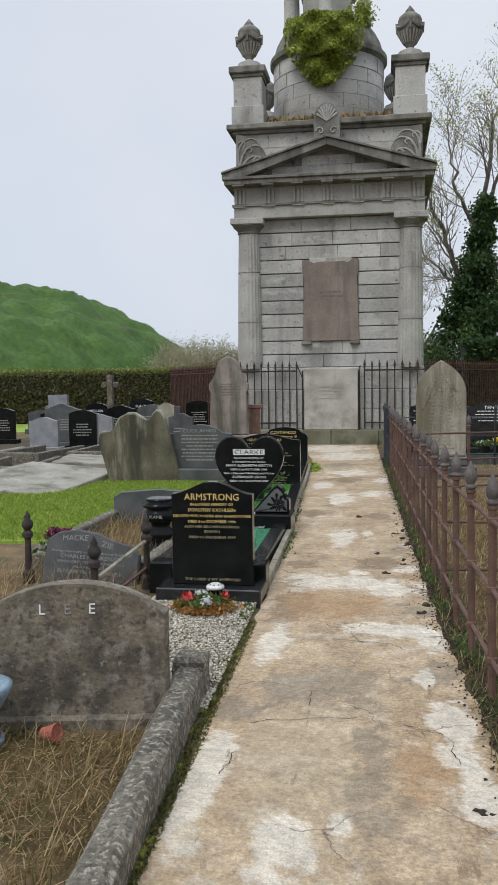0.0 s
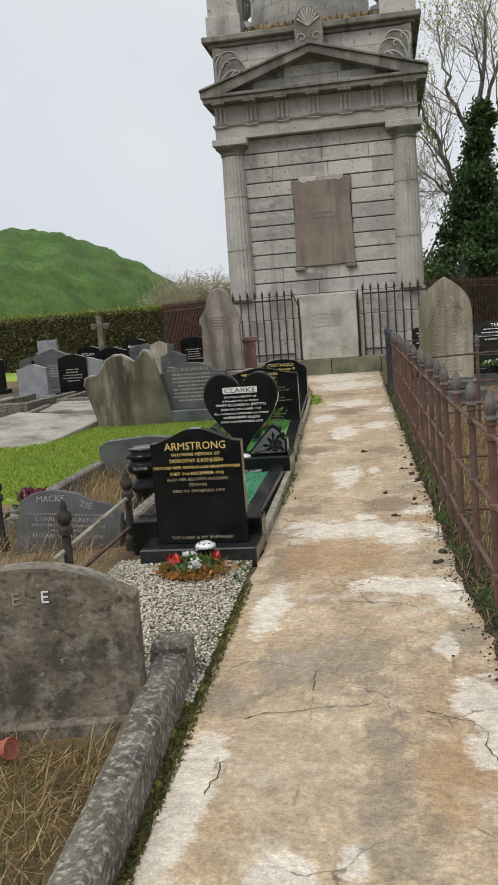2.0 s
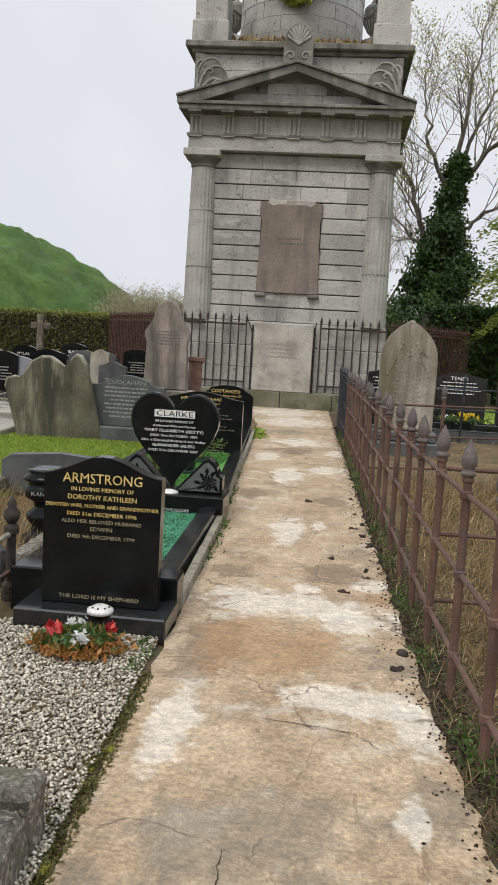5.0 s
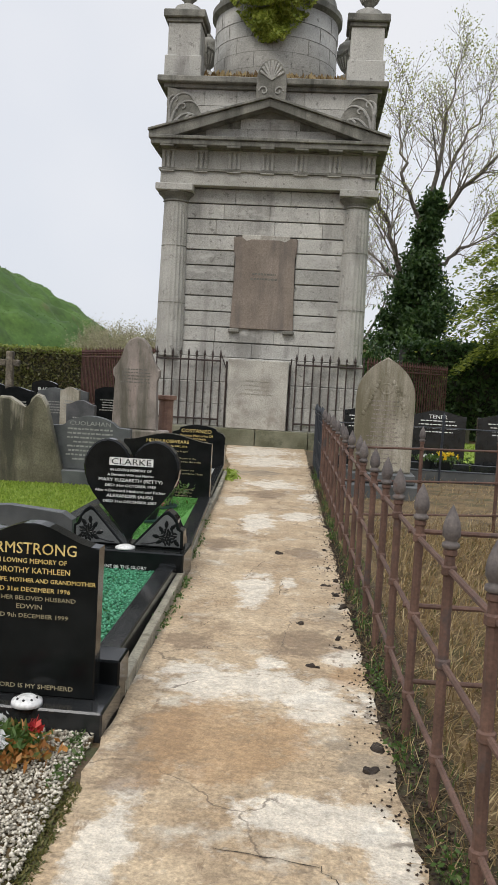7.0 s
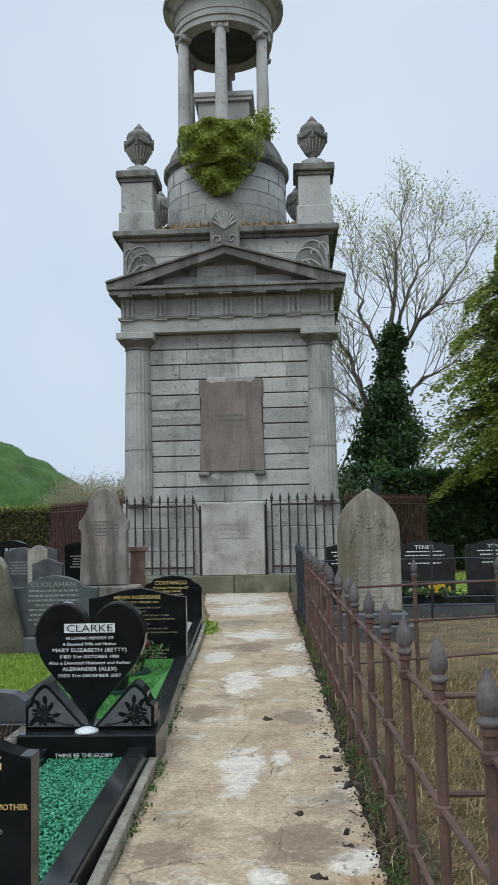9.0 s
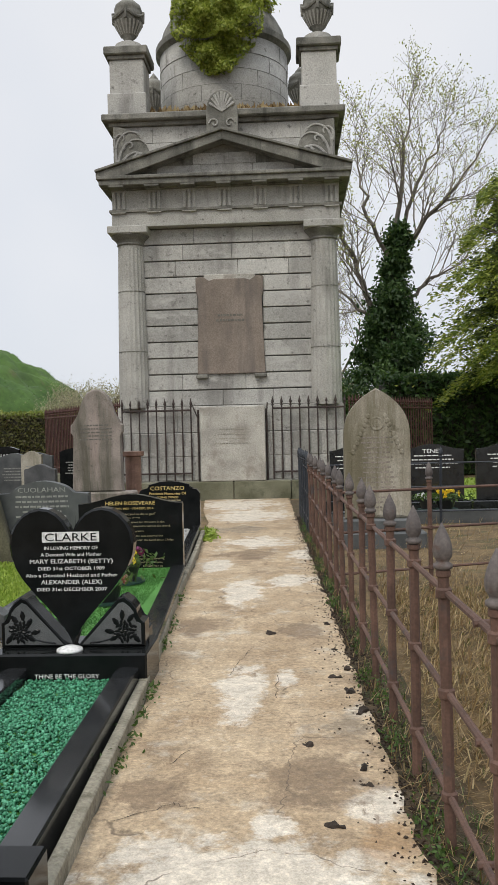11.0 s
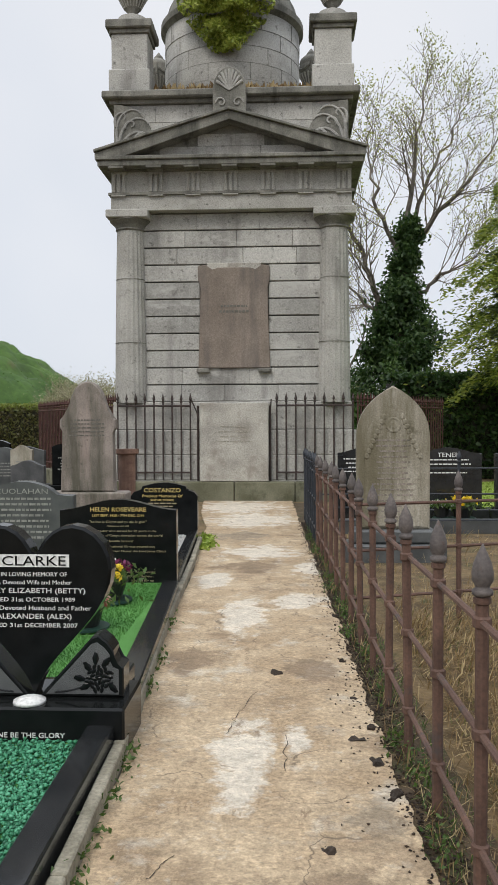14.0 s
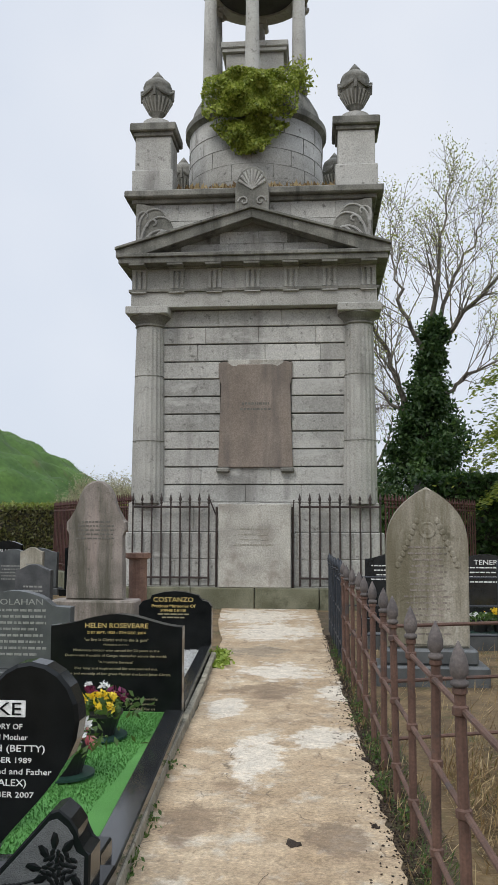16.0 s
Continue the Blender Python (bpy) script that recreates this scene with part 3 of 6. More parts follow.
ys = [-8 + 0.1 * i for i in range(254)]
rnd = random.Random(5)
left = [(path_left(y) + rnd.uniform(-0.012, 0.012), y) for y in ys if y <= 17.3]
right = [(fence_x(y) - 0.09 + rnd.uniform(-0.02, 0.02), y) for y in ys if y <= 17.3]
path = part("pavement", flat(left + right[::-1], -0.1, 0.0), M_PATH)
tagged(path, "worn buff concrete path with white and rusty stains", "path", kind="structure")

def lawn(name, outline, z, label, blades, seed, size=0.022, material=M_GRASS, bladem=M_BLADE):
    ob = part(name, flat(outline, -0.06, z), material)
    tagged(ob, label, "lawn", kind="structure")
    if blades:
        rs = np.random.RandomState(seed)
        xs, yy = [p[0] for p in outline], [p[1] for p in outline]
        pts = rs.uniform((min(xs), min(yy)), (max(xs), max(yy)), (blades * 2, 2))
        keep = np.zeros(len(pts), bool)
        n = len(outline)
        for i in range(n):
            (xa, ya), (xb, yb) = outline[i], outline[(i + 1) % n]
            cross = ((ya > pts[:, 1]) != (yb > pts[:, 1])) & (pts[:, 0] < (xb - xa) * (pts[:, 1] - ya) / (yb - ya + 1e-9) + xa)
            keep ^= cross
        pts = pts[keep][:blades]
        g = leaves("grass", np.c_[pts, np.full(len(pts), z + size * 0.6)], size, bladem, up=(0, 0, 1.0), long=1.0)
        tagged(g, "short green grass blades", "grass", kind="stuff")

lawn("lawn", [(-4.6, 7.2), (-3.2, 5.1), (-1.95, 5.3), (-1.85, 6.5), (-0.95, 6.6), (-1.3, 9.9), (-3.2, 10.4)], 0.012, "bright green mown grass", 26000, 3)
lawn("lawn", [(2.2, 13.2), (14, 13.2), (14, 22), (2.6, 22)], 0.012, "bright green mown grass beyond railings", 9000, 4, 0.03)
lawn("lawn", [(-40, 22.5), (-5.5, 22.5), (-5.5, 30), (-40, 30)], 0.0, "green grass by the hedge", 0, 5)
gravelpath = part("ground_chippings", flat([(-9, 11.5), (-3.0, 11.2), (-2.6, 16.5), (-9, 20)], -0.06, 0.008), M_VERGE)
tagged(gravelpath, "worn earthy strip between graves", "ground", kind="structure")

# the far mound
def mound(cx, cy, rtop, rbase, height, label):
    ob = new("hill", bpy.data.meshes.new("hill"))
    bm = bmesh.new()
    rings = []
    for k in range(110):
        f = k / 109
        r = rbase * 1.12 * f
        h = height * (1 - min(1, r / rbase) ** rtop)
        ring = []
        for i in range(320):
            a = 2 * math.pi * i / 320
            p = Vector((cx + r * math.cos(a), cy + r * math.sin(a), 0))
            q = Vector((a * 9, h * 0.9 + a * 3, r * 0.12))
            bump = 0.8 * noise.noise(p * 0.13) + 0.5 * noise.noise(p * 0.5) + 0.7 * noise.noise(q) + 0.32 * noise.noise(p * 1.3)
            ring.append(bm.verts.new((p.x, p.y, h + bump * min(1, h / 3 + 0.05) - 0.1)))
        rings.append(ring)
    for a, b in zip(rings[1:], rings[2:]):
        for i in range(320):
            j = (i + 1) % 320
            bm.faces.new((a[i], a[j], b[j], b[i]))
    bm.faces.new(rings[1])
    bmesh.ops.delete(bm, geom=rings[0], context="VERTS")
    bm.to_mesh(ob.data)
    bm.free()
    ob.data.materials.append(M_HILL)
    for p in ob.data.polygons:
        p.use_smooth = True
    tagged(ob, label, "hill", kind="structure")
    rs = np.random.RandomState(8)
    co = np.array([v.co for v in ob.data.vertices])
    co = co[co[:, 2] > 0.6]
    pick = co[rs.randint(0, len(co), 80000)] + rs.normal(scale=(0.1, 0.1, 0.0), size=(80000, 3))
    pick[:, 2] -= 0.03
    t = leaves("grass", pick, 0.06, M_HILLBLADE, up=(0, 0, 0.8), long=0.9)
    tagged(t, "rough tussocky grass on the hill", "grass", kind="stuff")

M_HILLBLADE = leaf_mat("hill_grass_blades", (0.055, 0.115, 0.02), (0.085, 0.165, 0.03), (0.13, 0.21, 0.05))
mound(-37.8, 70, 3.3, 24.0, 10.15, "steep grassy green mound with flat top")

# ---- the domed mausoleum ----
CX, YW = -0.41, 17.75
tomb = thing("mausoleum", "grey weathered stone classical mausoleum with pediment and domed rotunda", "mausoleum", (CX, YW, 0))
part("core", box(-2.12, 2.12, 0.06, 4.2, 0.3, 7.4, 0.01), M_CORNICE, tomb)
bm = box(-2.28, 2.28, -0.2, 4.3, 0.3, 1.28, 0.02)
box(-2.2, 2.2, -0.13, 4.25, 1.28, 1.8, 0.02, bm)
part("plinth", bm, M_STONE, tomb, "grey stone plinth in courses")
for s in (-1, 1):
    for yy in (0.02, 4.2):
        x = 1.885 * s
        prof = [(0.3 - 0.05 * (i / 12) ** 1.4, 1.78 + i * (4.98 - 1.78) / 12) for i in range(13)]
        flutes = bmesh.new()
        rings = []
        n = 40
        for r, z in prof:
            rings.append([flutes.verts.new((x + (r - (0.012 if i % 2 else 0)) * math.cos(2 * math.pi * i / n), yy + (r - (0.012 if i % 2 else 0)) * math.sin(2 * math.pi * i / n), z)) for i in range(n)])
        for a, b in zip(rings, rings[1:]):
            for i in range(n):
                flutes.faces.new((a[i], a[(i + 1) % n], b[(i + 1) % n], b[i]))
        col = part("column", flutes, M_STONE, tomb, "fluted corner column")
        for z in (2.88, 4.05):
            part("drum_joint", lathe([(0.27, z), (0.292 if z < 3 else 0.272, z + 0.003), (0.292 if z < 3 else 0.272, z + 0.012), (0.27, z + 0.015)], 32, at=(x, yy, 0)), M_CORNICE, col)
        part("capital", lathe([(0.25, 4.95), (0.275, 4.97), (0.262, 5.0), (0.29, 5.05), (0.375, 5.13), (0.375, 5.15)], 32, at=(x, yy, 0)), M_CORNICE, col, smooth=False)
        part("abacus", box(x - 0.385, x + 0.385, yy - 0.385, yy + 0.36, 5.15, 5.29, 0.012), M_STONE, col)
# entablature
part("architrave", box(-2.2, 2.2, -0.22, 4.4, 5.292, 5.57, 0.008), M_STONE, tomb)
part("taenia", box(-2.24, 2.24, -0.26, 4.44, 5.57, 5.62, 0.006), M_CORNICE, tomb)
part("frieze", box(-2.19, 2.19, -0.2, 4.39, 5.62, 6.0, 0.004), M_STONE, tomb)
for i in range(7):
    x = -2.05 + 4.1 * i / 6
    bm = bmesh.new()
    for k in (-1, 0, 1):
        box(x + k * 0.095 - 0.033, x + k * 0.095 + 0.033, -0.235, -0.19, 5.63, 5.96, 0.01, bm)
    box(x - 0.14, x + 0.14, -0.24, -0.19, 5.95, 5.998, 0.004, bm)
    box(x - 0.14, x + 0.14, -0.27, -0.19, 5.545, 5.568, 0.004, bm)
    part("triglyph", bm, M_STONE, tomb)
    part("mutule", box(x - 0.14, x + 0.14, -0.5, -0.25, 5.99, 6.025, 0.004), M_CORNICE, tomb)
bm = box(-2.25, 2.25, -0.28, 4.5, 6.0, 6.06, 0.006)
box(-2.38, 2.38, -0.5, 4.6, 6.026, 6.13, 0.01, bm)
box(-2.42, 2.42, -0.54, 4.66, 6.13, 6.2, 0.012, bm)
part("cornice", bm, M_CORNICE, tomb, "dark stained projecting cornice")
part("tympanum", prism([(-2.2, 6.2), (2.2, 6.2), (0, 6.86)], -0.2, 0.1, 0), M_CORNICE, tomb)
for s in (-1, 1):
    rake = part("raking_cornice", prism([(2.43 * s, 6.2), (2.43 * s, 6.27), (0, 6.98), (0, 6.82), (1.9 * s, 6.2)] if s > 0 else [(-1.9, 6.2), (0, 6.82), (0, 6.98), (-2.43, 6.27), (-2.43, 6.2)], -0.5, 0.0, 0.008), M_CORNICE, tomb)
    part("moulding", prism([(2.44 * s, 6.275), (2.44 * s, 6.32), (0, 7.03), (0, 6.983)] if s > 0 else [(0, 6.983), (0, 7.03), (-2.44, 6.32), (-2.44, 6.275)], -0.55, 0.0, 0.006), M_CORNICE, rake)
attic = part("attic", box(-2.14, 2.14, -0.12, 4.3, 6.2, 7.24, 0.01), M_BLOCK, tomb)
bm = box(-2.22, 2.22, -0.2, 4.4, 7.24, 7.32, 0.01)
box(-2.34, 2.34, -0.32, 4.5, 7.32, 7.45, 0.02, bm)
part("coping", bm, M_CORNICE, tomb)
# shell ornament over the pediment
bm = prism([(-0.3, 6.98), (0.3, 6.98), (0.3, 7.4), (0.27, 7.55), (0.2, 7.68), (0.1, 7.76), (0, 7.79), (-0.1, 7.76), (-0.2, 7.68), (-0.27, 7.55), (-0.3, 7.4)], -0.42, -0.1, 0.015)
shell = part("shell_ornament", bm, M_CORNICE, tomb, "carved shell block over the pediment")
for i in range(9):
    a = radians(-64 + 16 * i)
    part("shell_rib", bar((0, -0.425, 7.36), (0.36 * math.sin(a) * 0.72, -0.425, 7.36 + 0.37 * math.cos(a)), 0.014, 6, r2=0.034), M_BLOCK, shell)
for s in (-1, 1):
    bm = bmesh.new()
    for i in range(14):
        a0, a1 = i * 0.5, (i + 1) * 0.5
        bar((s * (0.15 + 0.1 * math.cos(a0) * (1 - i / 16)), -0.43, 7.14 + 0.1 * math.sin(a0) * (1 - i / 16)), (s * (0.15 + 0.1 * math.cos(a1) * (1 - (i + 1) / 16)), -0.43, 7.14 + 0.1 * math.sin(a1) * (1 - (i + 1) / 16)), 0.016, 5, bm)
    part("scroll", bm, M_BLOCK, shell)
    # carved corner panels, their darker ground painting in the shade behind the scrolls
    c = [(s * 2.13, 6.45)] + [(s * (2.13 - 0.74 * math.sin(radians(a))), 6.5 + 0.72 * math.cos(radians(a))) for a in range(0, 91, 10)]
    panel = part("corner_ornament", prism(c if s < 0 else c[::-1], -0.24, -0.1, 0.012), M_CORNICE, tomb, "carved leaf scroll corner block")
    bm = bmesh.new()
    for ox, oz, length, start, curl in ((2.06, 6.5, 0.95, 1.45, 2.6), (2.04, 6.5, 0.85, 1.8, 2.4), (1.98, 6.5, 0.62, 2.2, 2.6), (2.08, 6.8, 0.5, 1.3, 4.4), (1.93, 6.78, 0.36, 1.9, 4.8), (1.72, 6.62, 0.3, 2.2, 4.6)):
        px0, pz0, a = ox, oz, start
        for i in range(16):
            a += (curl / 16) * (i / 8)
            px1, pz1 = px0 + length / 16 * math.cos(a), pz0 + length / 16 * math.sin(a)
            bar((s * px0, -0.245, pz0), (s * px1, -0.245, pz1), 0.036 - 0.0014 * i, 6, bm)
            px0, pz0 = px1, pz1
    part("leaf_scroll", bm, M_BLOCK, panel)
# pedestals and urns on the four corners
me_gadroon = mesh_of("gadroon", bar((0.15, 0, 9.18), (0.275, 0, 9.42), 0.016, 5, r2=0.026), M_STONE)
for sx in (-1, 1):
    for yy in (0.28, 4.02):
        x = 1.87 * sx if yy < 1 else 1.77 * sx - 0.2
        bm = box(x - 0.38, x + 0.38, yy - 0.38, yy + 0.38, 7.452, 7.92, 0.012)
        box(x - 0.335, x + 0.335, yy - 0.335, yy + 0.335, 7.92, 8.58, 0.012, bm)
        ped = part("pedestal", bm, M_BLOCK, tomb)
        bm = box(x - 0.37, x + 0.37, yy - 0.37, yy + 0.37, 8.58, 8.66, 0.01)
        box(x - 0.43, x + 0.43, yy - 0.43, yy + 0.43, 8.66, 8.82, 0.02, bm)
        part("pedestal_cap", bm, M_CORNICE, ped)
        part("urn_base", lathe([(0.29, 8.82), (0.3, 8.86), (0.27, 8.98), (0.14, 9.04), (0.1, 9.07)], 20, at=(x, yy, 0)), M_STONE, ped)
        urn = part("urn", lathe([(0.1, 9.07), (0.09, 9.11), (0.17, 9.2), (0.25, 9.36), (0.285, 9.5), (0.28, 9.6), (0.26, 9.64), (0.275, 9.68), (0.25, 9.76), (0.16, 9.84), (0.1, 9.87), (0.11, 9.9), (0.07, 9.95), (0.01, 10.03)], 22, at=(x, yy, 0)), M_CORNICE, ped, "carved draped stone urn", smooth=True)
        for i in range(20):
            a = 2 * math.pi * i / 20
            gadroon = new("gadroon", me_gadroon)
            gadroon.parent = ped
            gadroon.matrix_basis = pose(x, yy, 0, 0, 0, math.degrees(a))
        bm = bmesh.new()
        for q in range(4):
            for i in range(6):
                a0, a1 = math.pi / 2 * q + math.pi / 12 * i, math.pi / 2 * q + math.pi / 12 * (i + 1)
                z0, z1 = 9.6 - 0.12 * math.sin(math.pi * i / 6), 9.6 - 0.12 * math.sin(math.pi * (i + 1) / 6)
                bar((x + 0.29 * math.cos(a0), yy + 0.29 * math.sin(a0), z0), (x + 0.29 * math.cos(a1), yy + 0.29 * math.sin(a1), z1), 0.03, 5, bm)
            a = math.pi / 2 * q
            bar((x + 0.3 * math.cos(a), yy + 0.3 * math.sin(a), 9.64), (x + 0.29 * math.cos(a), yy + 0.29 * math.sin(a), 9.42), 0.035, 5, bm)
        part("swag", bm, M_CORNICE, urn)
# round drum, colonnade and dome
DY, DX = 2.12, -0.12
drum = part("drum", lathe([(1.4, 7.4), (1.4, 8.2), (1.39, 9.4)], 56, at=(DX, DY, 0)), M_BLOCK, tomb, "round drum of coursed stone", smooth=True)
part("drum_cornice", lathe([(1.39, 9.38), (1.43, 9.42), (1.48, 9.46), (1.48, 9.58), (1.4, 9.62), (1.32, 9.9), (1.2, 10.12), (1.14, 10.2)], 56, at=(DX, DY, 0)), M_CORNICE, drum)
bm = bmesh.new()
for z in (7.7, 8.03, 8.36, 8.69, 9.02):
    lathe([(1.39, z), (1.402, z + 0.002), (1.402, z + 0.007), (1.39, z + 0.009)], 56, bm, (DX, DY, 0))
for k, z in enumerate((7.714, 8.044, 8.374, 8.704, 9.034)):
    for i in range(12):
        a = 2 * math.pi * (i + 0.5 * (k % 2) + 0.13 * math.sin(5 * i + k)) / 12
        c_, s_ = math.cos(a), math.sin(a)
        bar((DX + 1.397 * c_, DY + 1.397 * s_, z), (DX + 1.397 * c_, DY + 1.397 * s_, z + 0.316), 0.006, 4, bm)
part("joint", bm, M_CORNICE, drum)
for k in range(6):
    a = radians(-90 + 60 * k)
    x, y = DX + 1.06 * math.cos(a), DY + 1.06 * math.sin(a)
    c = part("rotunda_column", lathe([(0.18, 10.18), (0.18, 10.26), (0.15, 10.3), (0.14, 11.2), (0.122, 12.56)], 20, at=(x, y, 0)), M_STONE, tomb, "slender rotunda column", smooth=True)
    bm = lathe([(0.125, 12.56), (0.14, 12.6), (0.15, 12.66)], 16, at=(x, y, 0))
    for s in (-1, 1):
        t = Vector((-math.sin(a), math.cos(a), 0)) * 0.14 * s
        r = Vector((math.cos(a), math.sin(a), 0)) * 0.13
        bar(Vector((x, y, 12.63)) + t - r, Vector((x, y, 12.63)) + t + r, 0.06, 10, bm)
    box(x - 0.17, x + 0.17, y - 0.17, y + 0.17, 12.68, 12.75, 0.01, bm)
    part("ionic_capital", bm, M_STONE, c)
ring = bmesh.new()
n = 64
prof = [(0.84, 12.75), (1.15, 12.75), (1.15, 12.9), (1.18, 12.905), (1.18, 13.05), (1.2, 13.06), (1.16, 13.1), (1.16, 13.4), (1.22, 13.42), (1.3, 13.5), (1.42, 13.55), (1.43, 13.68), (1.36, 13.74), (1.05, 13.82), (0.84, 13.82)]
rings = [[ring.verts.new((DX + r * math.cos(2 * math.pi * i / n), DY + r * math.sin(2 * math.pi * i / n), z)) for i in range(n)] for r, z in prof]
for a, b in zip(rings, rings[1:] + rings[:1]):
    for i in range(n):
        ring.faces.new((a[i], a[(i + 1) % n], b[(i + 1) % n], b[i]))
part("entablature_ring", ring, M_STONE, tomb, "moulded circular entablature")
part("ring_cornice", lathe([(1.2, 13.44), (1.31, 13.51), (1.44, 13.56), (1.455, 13.66), (1.4, 13.745), (1.2, 13.79)], 64, at=(DX, DY, 0)), M_CORNICE, tomb)
# ceiling disc inside the ring, much darker than the stonework
part("inner_ceiling", lathe([(0.9, 12.8), (0.9, 13.4)], 40, at=(DX, DY, 0)), M_DARKIN, tomb)
dome = part("dome", lathe([(1.1, 13.78), (1.1, 13.9), (1.06, 13.93)] + [(1.05 * math.cos(radians(a)), 13.93 + 1.16 * math.sin(radians(a))) for a in range(5, 90, 6)], 48, at=(DX, DY, 0)), M_DOME, tomb, "mossy stone dome", smooth=True)
bm = box(DX - 0.6, DX + 0.6, DY - 0.42, DY + 0.42, 10.15, 11.18, 0.015)
box(DX - 0.67, DX + 0.67, DY - 0.49, DY + 0.49, 11.18, 11.26, 0.01, bm)
box(DX - 0.7, DX + 0.7, DY - 0.52, DY + 0.52, 11.26, 11.4, 0.02, bm)
part("sarcophagus", bm, M_STONE, tomb, "stone chest under the dome")
# tablet with eared head
px = 0.04
tablet = part("tablet", prism([(px - 0.66, 2.42), (px + 0.67, 2.42), (px + 0.61, 3.9), (px + 0.66, 4.02), (px + 0.66, 4.3), (px + 0.52, 4.32), (px + 0.4, 4.22), (px + 0.3, 4.27), (px - 0.3, 4.27), (px - 0.4, 4.22), (px - 0.52, 4.32), (px - 0.66, 4.3), (px - 0.66, 4.02), (px - 0.6, 3.9)], -0.06, 0.1, 0.012), M_PLAQUE, tomb, "brown sandstone tablet with eared top")
part("tablet_head", box(px - 0.5, px + 0.5, -0.035, 0.06, 4.2, 4.36, 0.01), M_PALE, tablet)
for s in (-1, 1):
    part("bracket", box(px + s * 0.57 - 0.12, px + s * 0.57 + 0.12, -0.12, 0.05, 2.33, 2.415, 0.02), M_CORNICE, tablet)
worn_lines(px, 3.58, 0.7, 2, 0.1, -0.062, M_DARKLET, tablet, 3)
slab = part("door_slab", roughen(box(-0.56, 0.68, -0.42, -0.18, 0.345, 1.77, 0.012), 0.006, 3, 2), M_PALE, tomb, "pale rectangular limestone door slab")
worn_lines(0.05, 1.35, 0.7, 4, 0.09, -0.424, M_LEDGER, slab, 8, 0.02)
ivy = []
rs = np.random.RandomState(2)
for k in range(15000):
    u, v = rs.normal(), rs.rand()
    z = 8.5 + 1.72 * v ** 0.72
    half = 0.2 + 0.72 * min(1, (z - 8.45) / 0.95) - 0.15 * max(0, z - 9.95)
    x = np.clip(u * 0.45, -1, 1) * half
    r = 1.42 + 0.3 * rs.rand() * (0.5 + 0.5 * math.sin(7 * x) * math.sin(9 * z)) + (0.22 if z > 9.2 else 0.05) - max(0, z - 9.75) * 0.5
    ivy.append((x * 1.0 + DX - 0.02, DY - math.sqrt(max(r * r - x * x, 0.05)), z))
plant = thing("ivy", "bushy yellow-green ivy growing over the drum", "ivy", (CX, YW, 0))
leaves("foliage", ivy, 0.042, M_IVY, plant)
shrub = thing("shrub", "small green shrub rooted in the drum masonry", "shrub", (CX, YW, 0))
leaves("foliage", np.c_[rs.normal(0.78, 0.14, 700), rs.normal(DY - 0.75, 0.12, 700), rs.normal(10.4, 0.17, 700)], 0.045, M_IVY, shrub)
tuft = thing("weed_tuft", "dry weeds growing along the mausoleum coping", "weeds", (CX, YW, 0))
leaves("foliage", np.c_[rs.uniform(-1.4, 1.5, 900), rs.uniform(-0.1, 0.5, 900), rs.uniform(7.45, 7.58, 900)], 0.09, M_STRAW, tuft, long=1.0, up=(0, 0, 1.2))

# kerb of the enclosure and its railings
kerb = thing("railing_kerb", "mossy stone kerb carrying the mausoleum railings", "kerb", kind="structure")
FRONT, SIDE = 17.32, 22.6
pts = [(-5.6, SIDE), (-2.55, FRONT), (1.85, FRONT), (5.0, SIDE)]
for (xa, ya), (xb, yb) in zip(pts, pts[1:]):
    L = math.hypot(xb - xa, yb - ya)
    cnt = max(3, int(L / 1.1))
    for i in range(cnt):
        s = part("kerb_stone", box(i * L / cnt + 0.006, (i + 1) * L / cnt - 0.006, 0, 0.34, -0.1, 0.34, 0.014), M_KERBMOSS, kerb)
        s.matrix_basis = pose(xa, ya, 0, 0, 0, math.degrees(math.atan2(yb - ya, xb - xa)))


def finial_profile(z):
    return [(0.012, z), (0.024, z + 0.01), (0.024, z + 0.03), (0.013, z + 0.04), (0.03, z + 0.075), (0.012, z + 0.14), (0.002, z + 0.19)]


BAR = [(0.015, 0.36), (0.015, 1.76)] + finial_profile(1.77)
me_bar = mesh_of("railing_bar", lathe(BAR, 8), M_DARKRAIL)
me_redbar = mesh_of("railing_bar", lathe(BAR, 8), M_REDRAIL)


def railing(xa, ya, xb, yb, spacing, label, red=False):
    t = thing("railing", label, "railing", group="railings round the mausoleum")
    L = math.hypot(xb - xa, yb - ya)
    n = int(L / spacing)
    for i in range(n + 1):
        f = i / n
        ob = new("railing_bar", me_redbar if red else me_bar)
        ob.parent = t
        ob.location = (xa + (xb - xa) * f, ya + (yb - ya) * f, 0.0)
    for z in (1.72, 0.5):
        part("rail", bar((xa, ya, z), (xb, yb, z), 0.018, 6), M_REDRAIL if red else M_DARKRAIL, t)
    return t

railing(-2.5, FRONT + 0.17, -1.16, FRONT + 0.17, 0.165, "dark rusted iron railing with spear finials on kerb")
railing(0.42, FRONT + 0.17, 1.8, FRONT + 0.17, 0.165, "dark rusted iron railing with spear finials on kerb")
railing(-5.5, SIDE - 0.1, -2.58, FRONT + 0.35, 0.13, "red-brown iron side railing with spear finials", True)
railing(4.05, 21.1, 1.9, FRONT + 0.35, 0.13, "red-brown iron side railing with spear finials", True)
for x in (-1.02, 0.3):
    g = thing("gate_post", "short rusted iron post beside the pale slab", "post", (x, FRONT + 0.15, 0.0))
    part("post", bar((0, 0, 0.33), (0, 0, 1.72), 0.02, 8), M_DARKRAIL, g)
    part("brace", bar((0, 0, 1.55), (-0.12 if x < 0 else 0.02, 0, 1.84), 0.012, 6), M_DARKRAIL, g)

